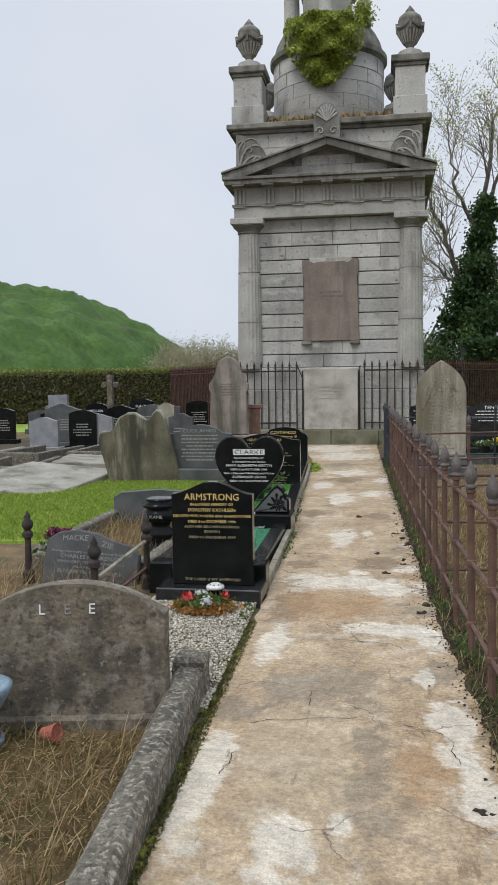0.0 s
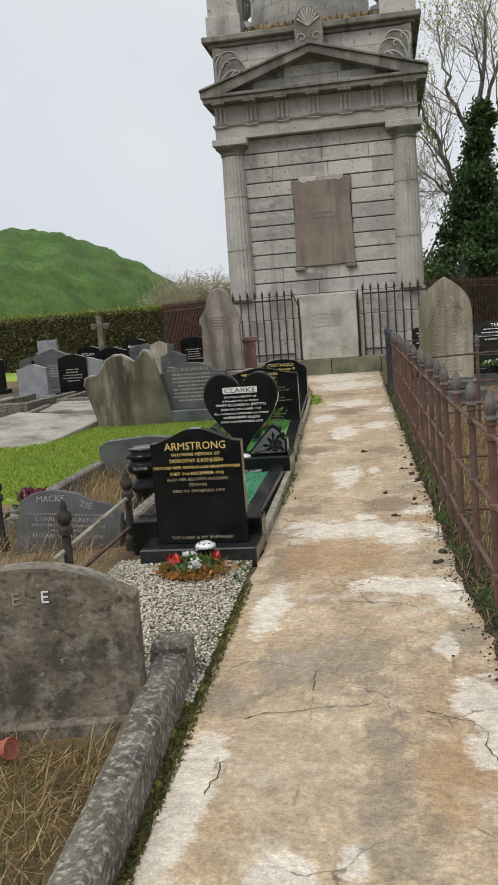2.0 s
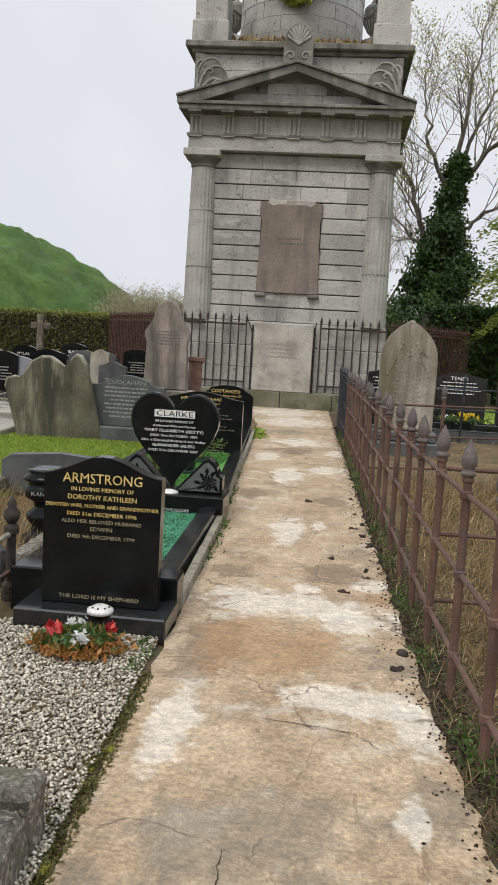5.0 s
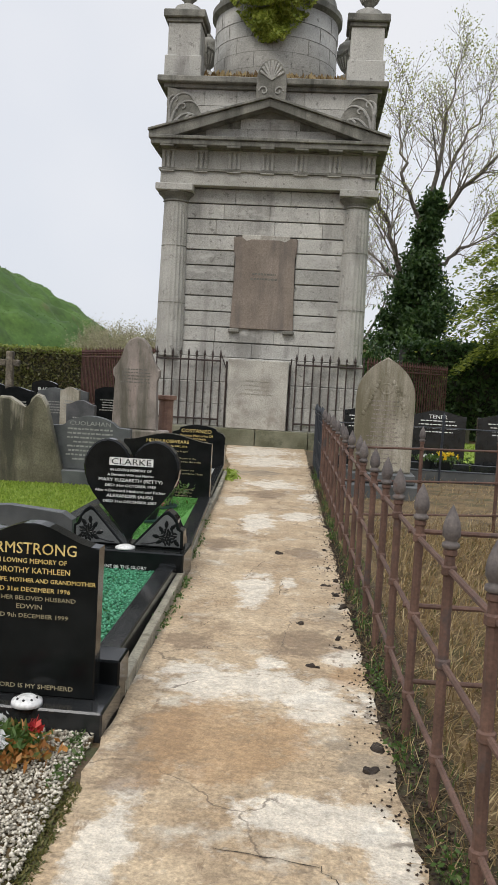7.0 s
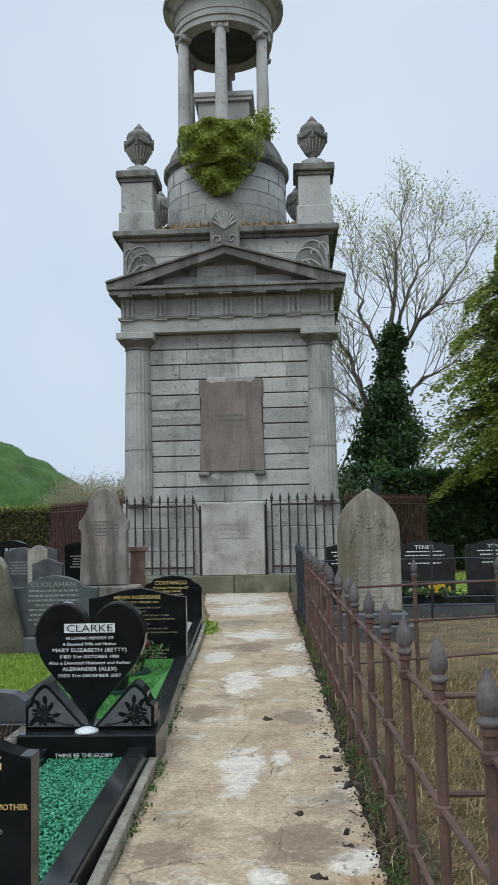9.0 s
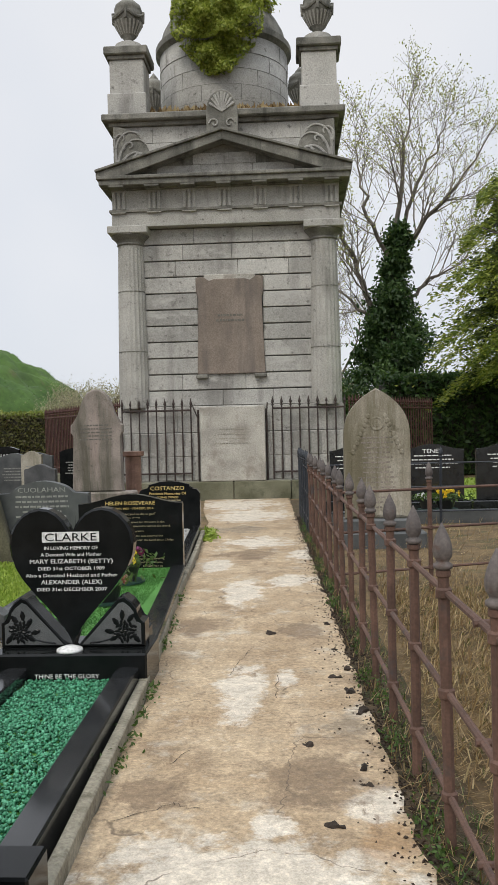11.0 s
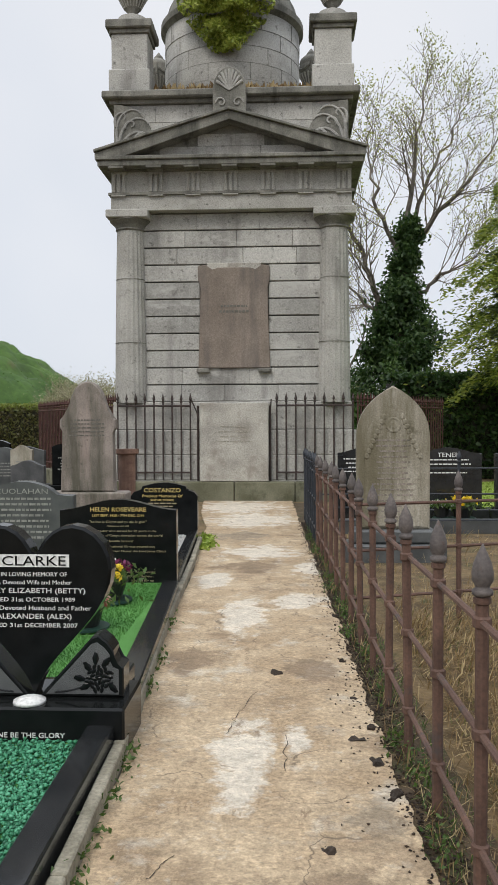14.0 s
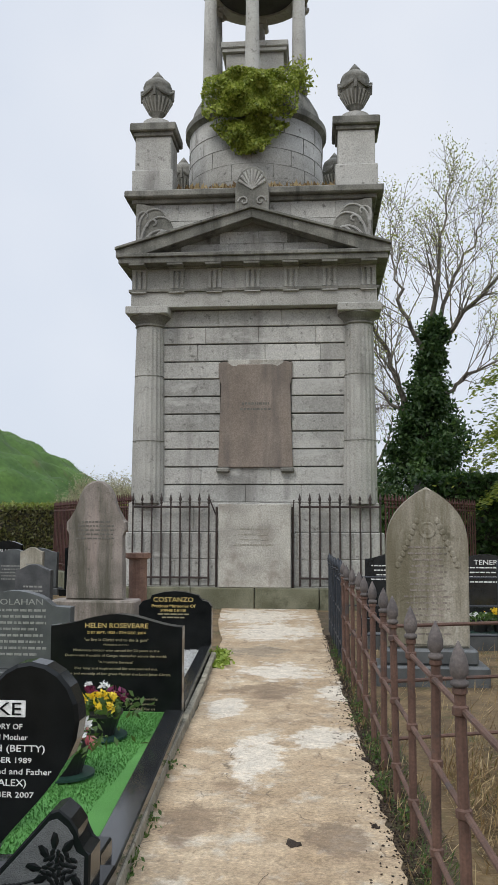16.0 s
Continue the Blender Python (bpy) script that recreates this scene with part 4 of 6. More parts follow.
# ---- old iron fences beside the path ----
POST = [(0.019, -0.15), (0.019, 0.87), (0.025, 0.875), (0.025, 0.89), (0.019, 0.895)]
ACORN = [(0.02, 0.893), (0.03, 0.9), (0.03, 0.912), (0.02, 0.918), (0.022, 0.925), (0.03, 0.938), (0.031, 0.962), (0.026, 0.988), (0.015, 1.015), (0.006, 1.033), (0.002, 1.042)]
me_post = mesh_of("post", lathe(POST, 8), M_RUST)
me_knob = mesh_of("finial", lathe(ACORN, 12), M_KNOB, True)
me_collar = mesh_of("collar", lathe([(0.02, -0.018), (0.027, -0.012), (0.027, 0.012), (0.02, 0.018)], 8), M_RUST)
me_bpost = mesh_of("post", lathe(POST, 8), M_BLACKIRON)
me_bknob = mesh_of("finial", lathe(ACORN, 12), M_BLACKIRON, True)
frnd = random.Random(12)


def level_pipe(points, z, r, sides=7):
    """One continuous round bar at a height, bent at each point."""
    out = bmesh.new()
    ring = None
    for i, (x, y) in enumerate(points):
        (xa, ya), (xb, yb) = points[max(0, i - 1)], points[min(len(points) - 1, i + 1)]
        side = Vector((yb - ya, xa - xb, 0)).normalized()
        turn = [2 * math.pi * k / sides for k in range(sides)]
        cur = [out.verts.new((x + side.x * r * math.cos(a), y + side.y * r * math.cos(a), z + r * math.sin(a))) for a in turn]
        if ring:
            for k in range(sides):
                out.faces.new((ring[k], ring[(k + 1) % sides], cur[(k + 1) % sides], cur[k]))
        else:
            out.faces.new(cur)
        ring = cur
    out.faces.new(ring)
    return out


def fence(posts, label, black=False, rails=(0.17, 0.5, 0.82), joined=False):
    t = thing("iron_fence", label, "fence", group="grave fences")
    for x, y in posts[1 if joined else 0:]:
        ob = new("post", me_bpost if black else me_post)
        ob.parent = t
        ob.matrix_basis = pose(x, y, 0, frnd.uniform(-0.8, 0.8), frnd.uniform(-0.8, 0.8), frnd.uniform(0, 90))
        k = new("finial", me_bknob if black else me_knob)
        k.parent = ob
        if not black:
            for z in rails:
                c = new("collar", me_collar)
                c.parent = ob
                c.location = (0, 0, z)
    for z in rails:
        part("rail", level_pipe(posts, z, 0.0115), M_BLACKIRON if black else M_RUST, t)
    return t


py = [-2.77 + 0.575 * i for i in range(26)]
fence([(fence_x(y), y) for y in py], "long rusty iron fence with acorn finials along the path")
fence([(fence_x(y), y) for y in (11.8, 12.3, 12.65, 13.0, 13.35, 13.7, 14.05, 14.4)], "blue-black painted iron fence along the path", True)
fence([(1.09 + 0.8 * i, 8.1 + 0.28 * i) for i in range(6)], "rusty iron cross fence round an overgrown plot", joined=True)
fence([(1.235 + 1.0 * i, 3.71 + 0.04 * i) for i in range(5)], "rusty iron cross fence dividing overgrown plots", joined=True)
fence([(0.96 + 0.9 * i, 12.75 + 0.04 * i) for i in range(7)], "black painted iron fence round mown graves", True)
fence([(5.9, 3.9 + 1.03 * i) for i in range(6)], "rusty iron fence behind an overgrown plot")

# ---- headstones ----
def arch_outline(w, h, rise, shoulder=0.0, n=12):
    """A flat-sided stone with a segmental top, with optional shoulders."""
    half = w / 2 - shoulder
    pts = [(-w / 2, 0), (w / 2, 0)]
    if shoulder:
        pts += [(w / 2, h - rise - 0.03), (half, h - rise - 0.03)]
    else:
        pts += [(w / 2, h - rise)]
    for i in range(1, n):
        f = i / n
        pts.append((half - 2 * half * f, h - rise + rise * (1 - (2 * f - 1) ** 2)))
    if shoulder:
        pts += [(-half, h - rise - 0.03), (-w / 2, h - rise - 0.03)]
    else:
        pts += [(-w / 2, h - rise)]
    return pts


def ogee_outline(w, h, n=16):
    """Flat shoulders that sweep up to a raised middle."""
    pts = [(-w / 2, 0), (w / 2, 0), (w / 2, h - 0.09)]
    for i in range(n + 1):
        x = w / 2 - w * i / n
        pts.append((x, h - 0.085 + 0.085 * (0.5 + 0.5 * math.cos(2 * math.pi * x / w))))
    pts.append((-w / 2, h - 0.09))
    return pts


def gothic_outline(w, h, spring, n=12):
    """Straight sides under a pointed arch."""
    rise = [(w / 2 * (1 - (i / n) ** 2.9), spring + (h - spring) * i / n) for i in range(n + 1)]
    return [(-w / 2, 0), (w / 2, 0)] + rise + [(-x, z) for x, z in rise[-2::-1]]


# black gilded headstone with base
st = thing("headstone", "polished black granite headstone with gilded lettering on base", "headstone", (-0.285, 3.4, 0), group="black granite headstones")
part("base", box(-0.37, 0.345, -0.12, 0.2, -0.03, 0.095, 0.008), M_GRANITE_EDGE, st)
stone = part("stone", [ob for ob in (prism([(x, z + 0.096) for x, z in ogee_outline(0.555, 0.705)], 0.0, 0.085, 0.005),)][0], M_GRANITE, st)
y = -0.001
lettering("ARMSTRONG", 0.0, 0.676, 0.046, y, M_GOLD, st, 0.375, label="large gilded surname")
for text, z, h, w, m in (("IN LOVING MEMORY OF", 0.638, 0.019, 0.295, M_GOLD), ("DOROTHY KATHLEEN", 0.598, 0.023, 0.325, M_GOLD), ("DEVOTED WIFE, MOTHER AND GRANDMOTHER", 0.56, 0.017, 0.535, M_GOLD), ("DIED 31st DECEMBER 1996", 0.522, 0.018, 0.33, M_GOLD), ("ALSO HER BELOVED HUSBAND", 0.487, 0.017, 0.38, M_DULLGOLD), ("EDWIN", 0.452, 0.019, 0.105, M_DULLGOLD), ("DIED 9th DECEMBER 1999", 0.415, 0.017, 0.32, M_DULLGOLD), ("THE LORD IS MY SHEPHERD", 0.125, 0.018, 0.385, M_DULLGOLD)):
    lettering(text, 0.0, z, h, y, m, st, w)

# its plot and the next: black kerbs, green chippings
plot = thing("grave_plot", "polished black granite kerbs round green glass chippings", "grave kerb", group="grave plots")
part("kerb", box(-0.76, -0.64, 3.62, 5.74, -0.05, 0.13, 0.008), M_GRANITE_EDGE, plot)
rk = part("kerb", box(-0.115, 0.0, 3.72, 5.7, -0.05, 0.13, 0.008), M_GRANITE_EDGE, plot)
rk.matrix_basis = pose(0.035, 0.06, 0, 0, 0, 0.9)
part("kerb", box(-0.64, -0.1, 3.62, 3.72, -0.05, 0.13, 0.008), M_GRANITE_EDGE, plot)
for x in (-0.7, -0.03):
    part("corner_block", box(x - 0.085, x + 0.085, 3.58, 3.76, -0.05, 0.2, 0.008), M_GRANITE, plot)
part("bed", box(-0.64, -0.09, 3.72, 5.74, -0.05, 0.055, 0), M_TURF, plot)
rs = np.random.RandomState(7)
chips = pebbles("chipping_fill", np.c_[rs.uniform(-0.63, -0.1, 9000), rs.uniform(3.74, 5.72, 9000), rs.uniform(0.056, 0.075, 9000)], 0.011, M_CHIPS, plot)
tagged(chips, "bright green glass chippings", kind="stuff")

# heart headstone
st = thing("headstone", "black granite heart-shaped headstone with carved roses on plinth", "headstone", (-0.43, 5.93, 0), group="black granite headstones")
part("base", box(-0.4, 0.42, -0.2, 0.2, -0.03, 0.2, 0.01), M_GRANITE, st)
heart = []
for i in range(48):
    a = 2 * math.pi * i / 48
    hx, hz = 16 * math.sin(a) ** 3, 13 * math.cos(a) - 5 * math.cos(2 * a) - 2 * math.cos(3 * a) - math.cos(4 * a)
    heart.append((hx * 0.338 / 16, 0.655 + hz * (0.0245 if hz > 0 else 0.0268)))
part("heart", prism(heart, -0.055, 0.055, 0.012), M_GRANITE, st)
for s in (-1, 1):
    wing_line = [(0.39, 0.202), (0.39, 0.33), (0.36, 0.345), (0.345, 0.375), (0.345, 0.405), (0.32, 0.44), (0.28, 0.47), (0.25, 0.46), (0.02, 0.202)]
    wing = part("wing", prism([(s * x, z) for x, z in wing_line], -0.06, 0.075, 0.006), M_GRANITE, st)
    part("carved_face", prism([(s * (0.245 + (x - 0.245) * 0.86), 0.285 + (z - 0.285) * 0.84) for x, z in wing_line], -0.064, -0.05, 0.001), M_CARVE, wing, "grey pitched granite face")
    bm = bmesh.new()
    for i in range(30):
        a, rr = i * 2.4, 0.0105 * math.sqrt(i)
        bmesh.ops.create_icosphere(bm, subdivisions=1, radius=0.014, matrix=Matrix.Translation((s * (0.285 + rr * math.cos(a)), -0.065, 0.285 + rr * math.sin(a))) @ Matrix.Rotation(a, 4, "Y") @ Matrix.Diagonal((1.2, 0.25, 0.6, 1)))
    for cx, cz, a in ((0.235, 0.335, 2.2), (0.27, 0.372, 1.5), (0.315, 0.355, 0.8), (0.2, 0.285, 2.9), (0.225, 0.25, 3.6), (0.345, 0.245, 5.4)):
        bmesh.ops.create_icosphere(bm, subdivisions=1, radius=0.027, matrix=Matrix.Translation((s * cx, -0.065, cz)) @ Matrix.Rotation(-a * s, 4, "Y") @ Matrix.Diagonal((1.15, 0.15, 0.55, 1)))
    for i in range(8):
        bar((s * (0.22 - 0.016 * i), -0.064, 0.25 - 0.006 * i + 0.0004 * i * i), (s * (0.204 - 0.016 * i), -0.064, 0.2445 - 0.006 * i + 0.0004 * i * i), 0.004, 4, bm)
    part("rose", bm, M_GRANITE, wing, "black engraved rose with leaves")
y = -0.0565
part("name_panel", box(-0.155, 0.155, -0.057, -0.05, 0.765, 0.82, 0), M_WHITE, st)
lettering("CLARKE", 0.0, 0.772, 0.042, -0.058, M_GRANITE, st, 0.28, label="black surname on a white panel")
for text, z, h, w in (("IN LOVING MEMORY OF", 0.725, 0.018, 0.29), ("A Devoted Wife and Mother", 0.69, 0.018, 0.33), ("MARY ELIZABETH (BETTY)", 0.652, 0.022, 0.45), ("DIED 31st OCTOBER 1989", 0.615, 0.018, 0.36), ("Also a Devoted Husband and Father", 0.578, 0.019, 0.5), ("ALEXANDER (ALEX)", 0.54, 0.022, 0.33), ("DIED 31st DECEMBER 2007", 0.503, 0.018, 0.38)):
    lettering(text, 0.0, z, h, y, M_WHITE, st, w)
lettering("THINE BE THE GLORY", 0.0, 0.075, 0.021, -0.2015, M_WHITE, st, 0.34)
vase = thing("flower_holder", "white oval flower holder lid on black plinth", "vase", (-0.43, 5.8, 0.2))
part("lid", roughen(lathe([(0.07, 0), (0.068, 0.012), (0.03, 0.026), (0.002, 0.028)], 18), 0.0, 1), M_PEBBLE, vase, smooth=True)

# turfed grave with two pots of flowers
plot = thing("grave_plot", "polished black granite kerbs round artificial green turf", "grave kerb", group="grave plots")
k = part("kerb", box(-0.13, 0.0, 0, 2.75, -0.05, 0.13, 0.008), M_GRANITE_EDGE, plot)
k.matrix_basis = pose(-0.045, 6.2, 0, 0, 0, 3.6)
part("kerb", box(-1.3, -1.18, 6.2, 9.1, -0.05, 0.13, 0.008), M_GRANITE_EDGE, plot)
part("kerb", box(-1.18, -0.25, 6.22, 6.32, -0.05, 0.15, 0.008), M_GRANITE_EDGE, plot)
part("corner_block", box(-0.26, -0.08, 6.16, 6.34, -0.05, 0.22, 0.008), M_GRANITE, plot)
part("bed", flat([(-1.18, 6.32), (-0.18, 6.32), (-0.33, 9.06), (-1.18, 9.06)], -0.05, 0.09), M_TURF, plot)
blade = leaves("turf_fibre", np.c_[rs.uniform(-1.17, -0.34, 12000), rs.uniform(6.35, 9.0, 12000), np.full(12000, 0.095)], 0.008, M_TURF, plot, up=(0, 0, 1))
tagged(blade, kind="stuff")
st = thing("headstone", "wide polished black granite headstone with gold verse", "headstone", (-0.73, 9.1, 0), group="black granite headstones")
part("stone", prism(ogee_outline(0.96, 0.77), -0.05, 0.05, 0.006), M_GRANITE, st)
y = -0.0515
for text, z, h, w in (("HELEN ROSEVEARE", 0.672, 0.034, 0.46), ("21ST SEPT. 1925 - 7TH DEC. 2016", 0.63, 0.018, 0.43), ('"to live is Christ and to die is gain"', 0.578, 0.02, 0.47), ("Philippians ch1 v21", 0.548, 0.012, 0.18), ("Missionary doctor who served for 20 years in the", 0.505, 0.017, 0.63), ("Democratic Republic of Congo, thereafter across the world.", 0.468, 0.017, 0.74), ("'A Humble Servant'", 0.422, 0.018, 0.25), ("Her long and inspirational life was poured out", 0.378, 0.017, 0.6), ("in love and worship of her great Master the Lord Jesus Christ.", 0.34, 0.017, 0.8)):
    lettering(text, 0.0, z, h, y, M_GOLD if z > 0.6 else M_DULLGOLD, st, w)
for text, x, z, w in (("hope, the appearing", 0.18, 0.17, 0.25), ("God and Saviour,", 0.18, 0.135, 0.22), ("himself for us", 0.2, 0.1, 0.18)):
    lettering(text, x, z, 0.017, y, M_DULLGOLD, st, w)


def flower_pot(at, petals, label, seed, pot=M_BLACKPOT, r=0.1, spread=0.11):
    rsx = np.random.RandomState(seed)
    t = thing("flower_pot", label, "flower pot", at)
    part("saucer", lathe([(r * 0.8, 0), (r * 1.25, 0.012), (r * 1.25, 0.025), (r * 0.9, 0.025)], 20), M_PLASTIC, t)
    part("pot", lathe([(r * 0.72, 0.026), (r, 0.15), (r * 1.06, 0.15), (r * 1.06, 0.17), (r * 0.95, 0.165)], 20), pot, t)
    leaves("foliage", np.c_[rsx.normal(0, spread * 0.7, 260), rsx.normal(0, spread * 0.7, 260), rsx.uniform(0.15, 0.24, 260)], 0.028, M_WEED, t)
    for m, n, zz in petals:
        c = np.empty((0, 3))
        for i in range(n):
            a, rr = rsx.uniform(0, 6.28), spread * math.sqrt(rsx.rand())
            h = zz + 0.07 * (1 - (rr / spread) ** 2)
            c = np.r_[c, np.array((rr * math.cos(a), rr * math.sin(a), h)) + rsx.normal(scale=0.012, size=(16, 3))]
        leaves("blossom", c, 0.021, m, t)
    return t

flower_pot((-0.66, 8.3, 0.09), [(M_YELLOW, 16, 0.2), (M_PURPLE, 7, 0.23), (M_WHITEPET, 3, 0.26)], "black pot of yellow pansies with dark red blooms", 1, r=0.15, spread=0.19)
flower_pot((-0.62, 7.5, 0.09), [(M_PINK, 12, 0.19), (M_WHITEPET, 6, 0.24), (M_YELLOW, 3, 0.17)], "black pot of pink and white flowers", 2, r=0.125, spread=0.15)
flower_pot((-0.7, 6.75, 0.09), [(M_YELLOW, 8, 0.16)], "low pot of yellow flowers behind the heart", 3, r=0.08, spread=0.09)
flower_pot((2.93, 13.4, 0.12), [(M_YELLOW, 18, 0.22)], "black pot of bright yellow flowers on grass", 4, r=0.14, spread=0.24)
flower_pot((2.66, 13.4, 0.12), [(M_WHITEPET, 14, 0.17)], "pot of white flowers on grass", 5, r=0.1, spread=0.14)

# far black headstone with stepped shoulders
st = thing("headstone", "black granite headstone with gold lettering and stepped shoulders", "headstone", (-0.83, 12.2, 0), group="black granite headstones")
part("stone", prism([(-0.4, 0), (0.4, 0), (0.4, 0.53), (0.36, 0.58), (0.27, 0.6), (0.26, 0.645), (0.12, 0.68), (0, 0.69), (-0.12, 0.68), (-0.26, 0.645), (-0.27, 0.6), (-0.36, 0.58), (-0.4, 0.53)], -0.05, 0.05, 0.006), M_GRANITE, st)
for text, z, h, w in (("COSTANZO", 0.575, 0.05, 0.44), ("Precious Memories Of", 0.515, 0.034, 0.48), ("SOPHIE DENISE", 0.47, 0.025, 0.28)):
    lettering(text, -0.02, z, h, -0.0515, M_GOLD, st, w)
worn_lines(-0.02, 0.45, 0.4, 2, 0.035, -0.051, M_DULLGOLD, st, 5)
plot = thing("grave_plot", "black granite kerbs round pale chippings", "grave kerb", group="grave plots")
k = part("kerb", box(-0.11, 0.0, 0, 2.95, -0.05, 0.13, 0.008), M_GRANITE_EDGE, plot)
k.matrix_basis = pose(-0.25, 9.2, 0, 0, 0, 3.4)
part("kerb", box(-1.3, -1.2, 9.3, 12.1, -0.05, 0.13, 0.008), M_GRANITE_EDGE, plot)
part("bed", flat([(-1.2, 9.2), (-0.36, 9.2), (-0.5, 12.1), (-1.2, 12.1)], -0.05, 0.06), M_LEDGER, plot)
c = pebbles("chipping_fill", np.c_[rs.uniform(-1.19, -0.48, 4000), rs.uniform(9.2, 12.1, 4000), rs.uniform(0.06, 0.075, 4000)], 0.016, M_WHITECHIPS, plot)
tagged(c, "pale stone chippings", kind="stuff")
# concrete edging along the path
edge = thing("edging", "weathered pale edging strip between graves and path", "edging", kind="structure")
for y0, y1 in ((3.7, 4.7), (4.7, 5.7), (5.7, 6.7), (6.7, 7.9), (7.9, 9.1), (9.1, 10.5), (10.5, 12.0)):
    xa, xb = path_left(y0), path_left(y1)
    e = part("edging_piece", roughen(box(-0.045, 0.005, 0.004, y1 - y0 - 0.004, -0.06, 0.07, 0.006), 0.004, 9, 2, y0), M_TIMBER, edge)
    e.matrix_basis = pose(xa, y0, 0, 0, 0, math.degrees(math.atan2(xa - xb, y1 - y0)))

# pointed pale headstone beside the path fence
st = thing("headstone", "pale weathered pointed-arch headstone on stepped base", "headstone", (1.725, 10.9, 0), group="old stone headstones")
part("stone", prism([(x, z + 0.3) for x, z in gothic_outline(0.745, 1.47, 0.86)], 0, 0.12, 0.02), M_WHITESTONE, st)
bm = prism([(x * 0.78, z * 0.86 + 0.33) for x, z in gothic_outline(0.745, 1.47, 0.86)], -0.008, 0.02, 0.004)
inner = part("carved_panel", bm, M_WHITESTONE, st)
part("carved_wreath", lathe([(0.07, 0), (0.08, 0.005), (0.07, 0.008), (0.05, 0.005), (0.02, 0.008)], 18), M_WHITESTONE, st).matrix_basis = pose(0, -0.008, 1.37, 90, 0, 0)
for s in (-1, 1):
    bm = bmesh.new()
    for i in range(9):
        a = radians(100 + s * 0 + i * 9)
        bmesh.ops.create_icosphere(bm, subdivisions=1, radius=0.03, matrix=Matrix.Translation((s * (0.27 - 0.022 * i), -0.008, 1.05 + 0.05 * i)) @ Matrix.Diagonal((1, 0.4, 1.3, 1)))
    part("carved_leaves", bm, M_WHITESTONE, st)
worn_lines(0, 1.22, 0.44, 15, 0.056, -0.009, M_PINKSTONE, st, 11, 0.016)
bm = box(-0.43, 0.43, -0.1, 0.24, 0.16, 0.3, 0.02)
box(-0.5, 0.52, -0.16, 0.3, -0.05, 0.16, 0.02, bm)
part("base", bm, M_GREYGRANITE, st)

# tall shouldered headstone in front of the railings
st = thing("headstone", "tall stained grey headstone with rounded shouldered top", "headstone", (-1.98, 13.1, 0), group="old stone headstones")
o = [(-0.42, 0.5), (0.42, 0.5), (0.36, 1.28), (0.43, 1.34), (0.43, 1.44), (0.36, 1.47), (0.3, 1.6)]
o += [(0.27 * math.cos(radians(a)), 1.62 + 0.33 * math.sin(radians(a))) for a in range(10, 171, 16)]
o += [(-0.3, 1.6), (-0.36, 1.47), (-0.43, 1.44), (-0.43, 1.34), (-0.36, 1.28)]
part("stone", prism([(x * 0.86, z) for x, z in o], 0, 0.16, 0.02), M_PINKSTONE, st)
bm = box(-0.52, 0.52, -0.12, 0.28, 0.22, 0.5, 0.02)
box(-0.62, 0.62, -0.2, 0.36, -0.05, 0.22, 0.02, bm)
part("base", bm, M_PINKSTONE, st)
worn_lines(0, 1.45, 0.5, 5, 0.05, -0.002, M_DARKLET, st, 4, 0.018)
bin_ = thing("stone_pedestal", "brown cast chimney pot standing behind headstone", "pot", (-1.62, 13.9, 0))
part("pot", lathe([(0.12, 0), (0.12, 0.96), (0.17, 0.98), (0.17, 1.04), (0.13, 1.04)], 16), M_POTBROWN, bin_)

# grey granite headstone
st = thing("headstone", "grey granite headstone with curved top and worn lettering", "headstone", (-1.84, 10.0, 0), group="old stone headstones")
part("stone", prism([(x, z + 0.2) for x, z in arch_outline(0.98, 0.65, 0.1, 0.16)], 0, 0.12, 0.008), M_GREYGRANITE, st)
part("base", box(-0.56, 0.56, -0.12, 0.24, -0.04, 0.2, 0.012), M_GREYGRANITE, st)
lettering("CUOLAHAN", 0, 0.735, 0.05, -0.0015, M_GREYLET, st, 0.5)
worn_lines(0, 0.7, 0.6, 8, 0.052, -0.002, M_GREYLET, st, 6, 0.02)

# leaning algae-stained sandstone
st = thing("headstone", "leaning dark algae-stained sandstone headstone with scrolled top", "headstone", (-2.6, 9.85, -0.12), (4, -14, 4), group="old stone headstones")
o = [(-0.53, 0), (0.53, 0), (0.53, 0.98), (0.5, 1.09), (0.44, 1.13), (0.37, 1.09), (0.32, 1.0), (0.26, 0.99), (0.2, 1.08), (0.12, 1.16), (0, 1.19), (-0.12, 1.16), (-0.2, 1.08), (-0.26, 0.99), (-0.32, 0.97), (-0.4, 1.02), (-0.48, 1.01), (-0.53, 0.92)]
part("stone", prism(o, 0, 0.13, 0.02), M_SAND, st)
part("lichen_crust", prism([(x * 1.002, z + 0.004) for x, z in o[2:]] + [(x * 0.985, z - 0.03) for x, z in o[:1:-1]], 0.004, 0.126, 0), M_WHITESTONE, st, "pale lichen along the top edge")

# cracked tilted slate
st = thing("headstone", "tilted dark slate headstone with worn white lettering", "headstone", (-1.3, 3.72, -0.06), (-12, 5, 6), group="old stone headstones")
part("stone", prism([(-0.36, 0), (0.36, 0), (0.36, 0.3), (0.28, 0.36), (0.12, 0.38), (0.05, 0.43), (-0.12, 0.45), (-0.26, 0.42), (-0.34, 0.36)], 0, 0.09, 0.01), M_SLATE, st)
lettering("MACKE", -0.13, 0.365, 0.042, -0.0015, M_GREYLET, st, 0.19, tilt=4)
lettering("ZIE", 0.11, 0.33, 0.042, -0.0015, M_GREYLET, st, 0.09, tilt=-12)
lettering("In", -0.02, 0.315, 0.02, -0.0015, M_GREYLET, st)
lettering("loving memory of my beloved husband", 0.0, 0.275, 0.019, -0.0015, M_GREYLET, st, 0.6)
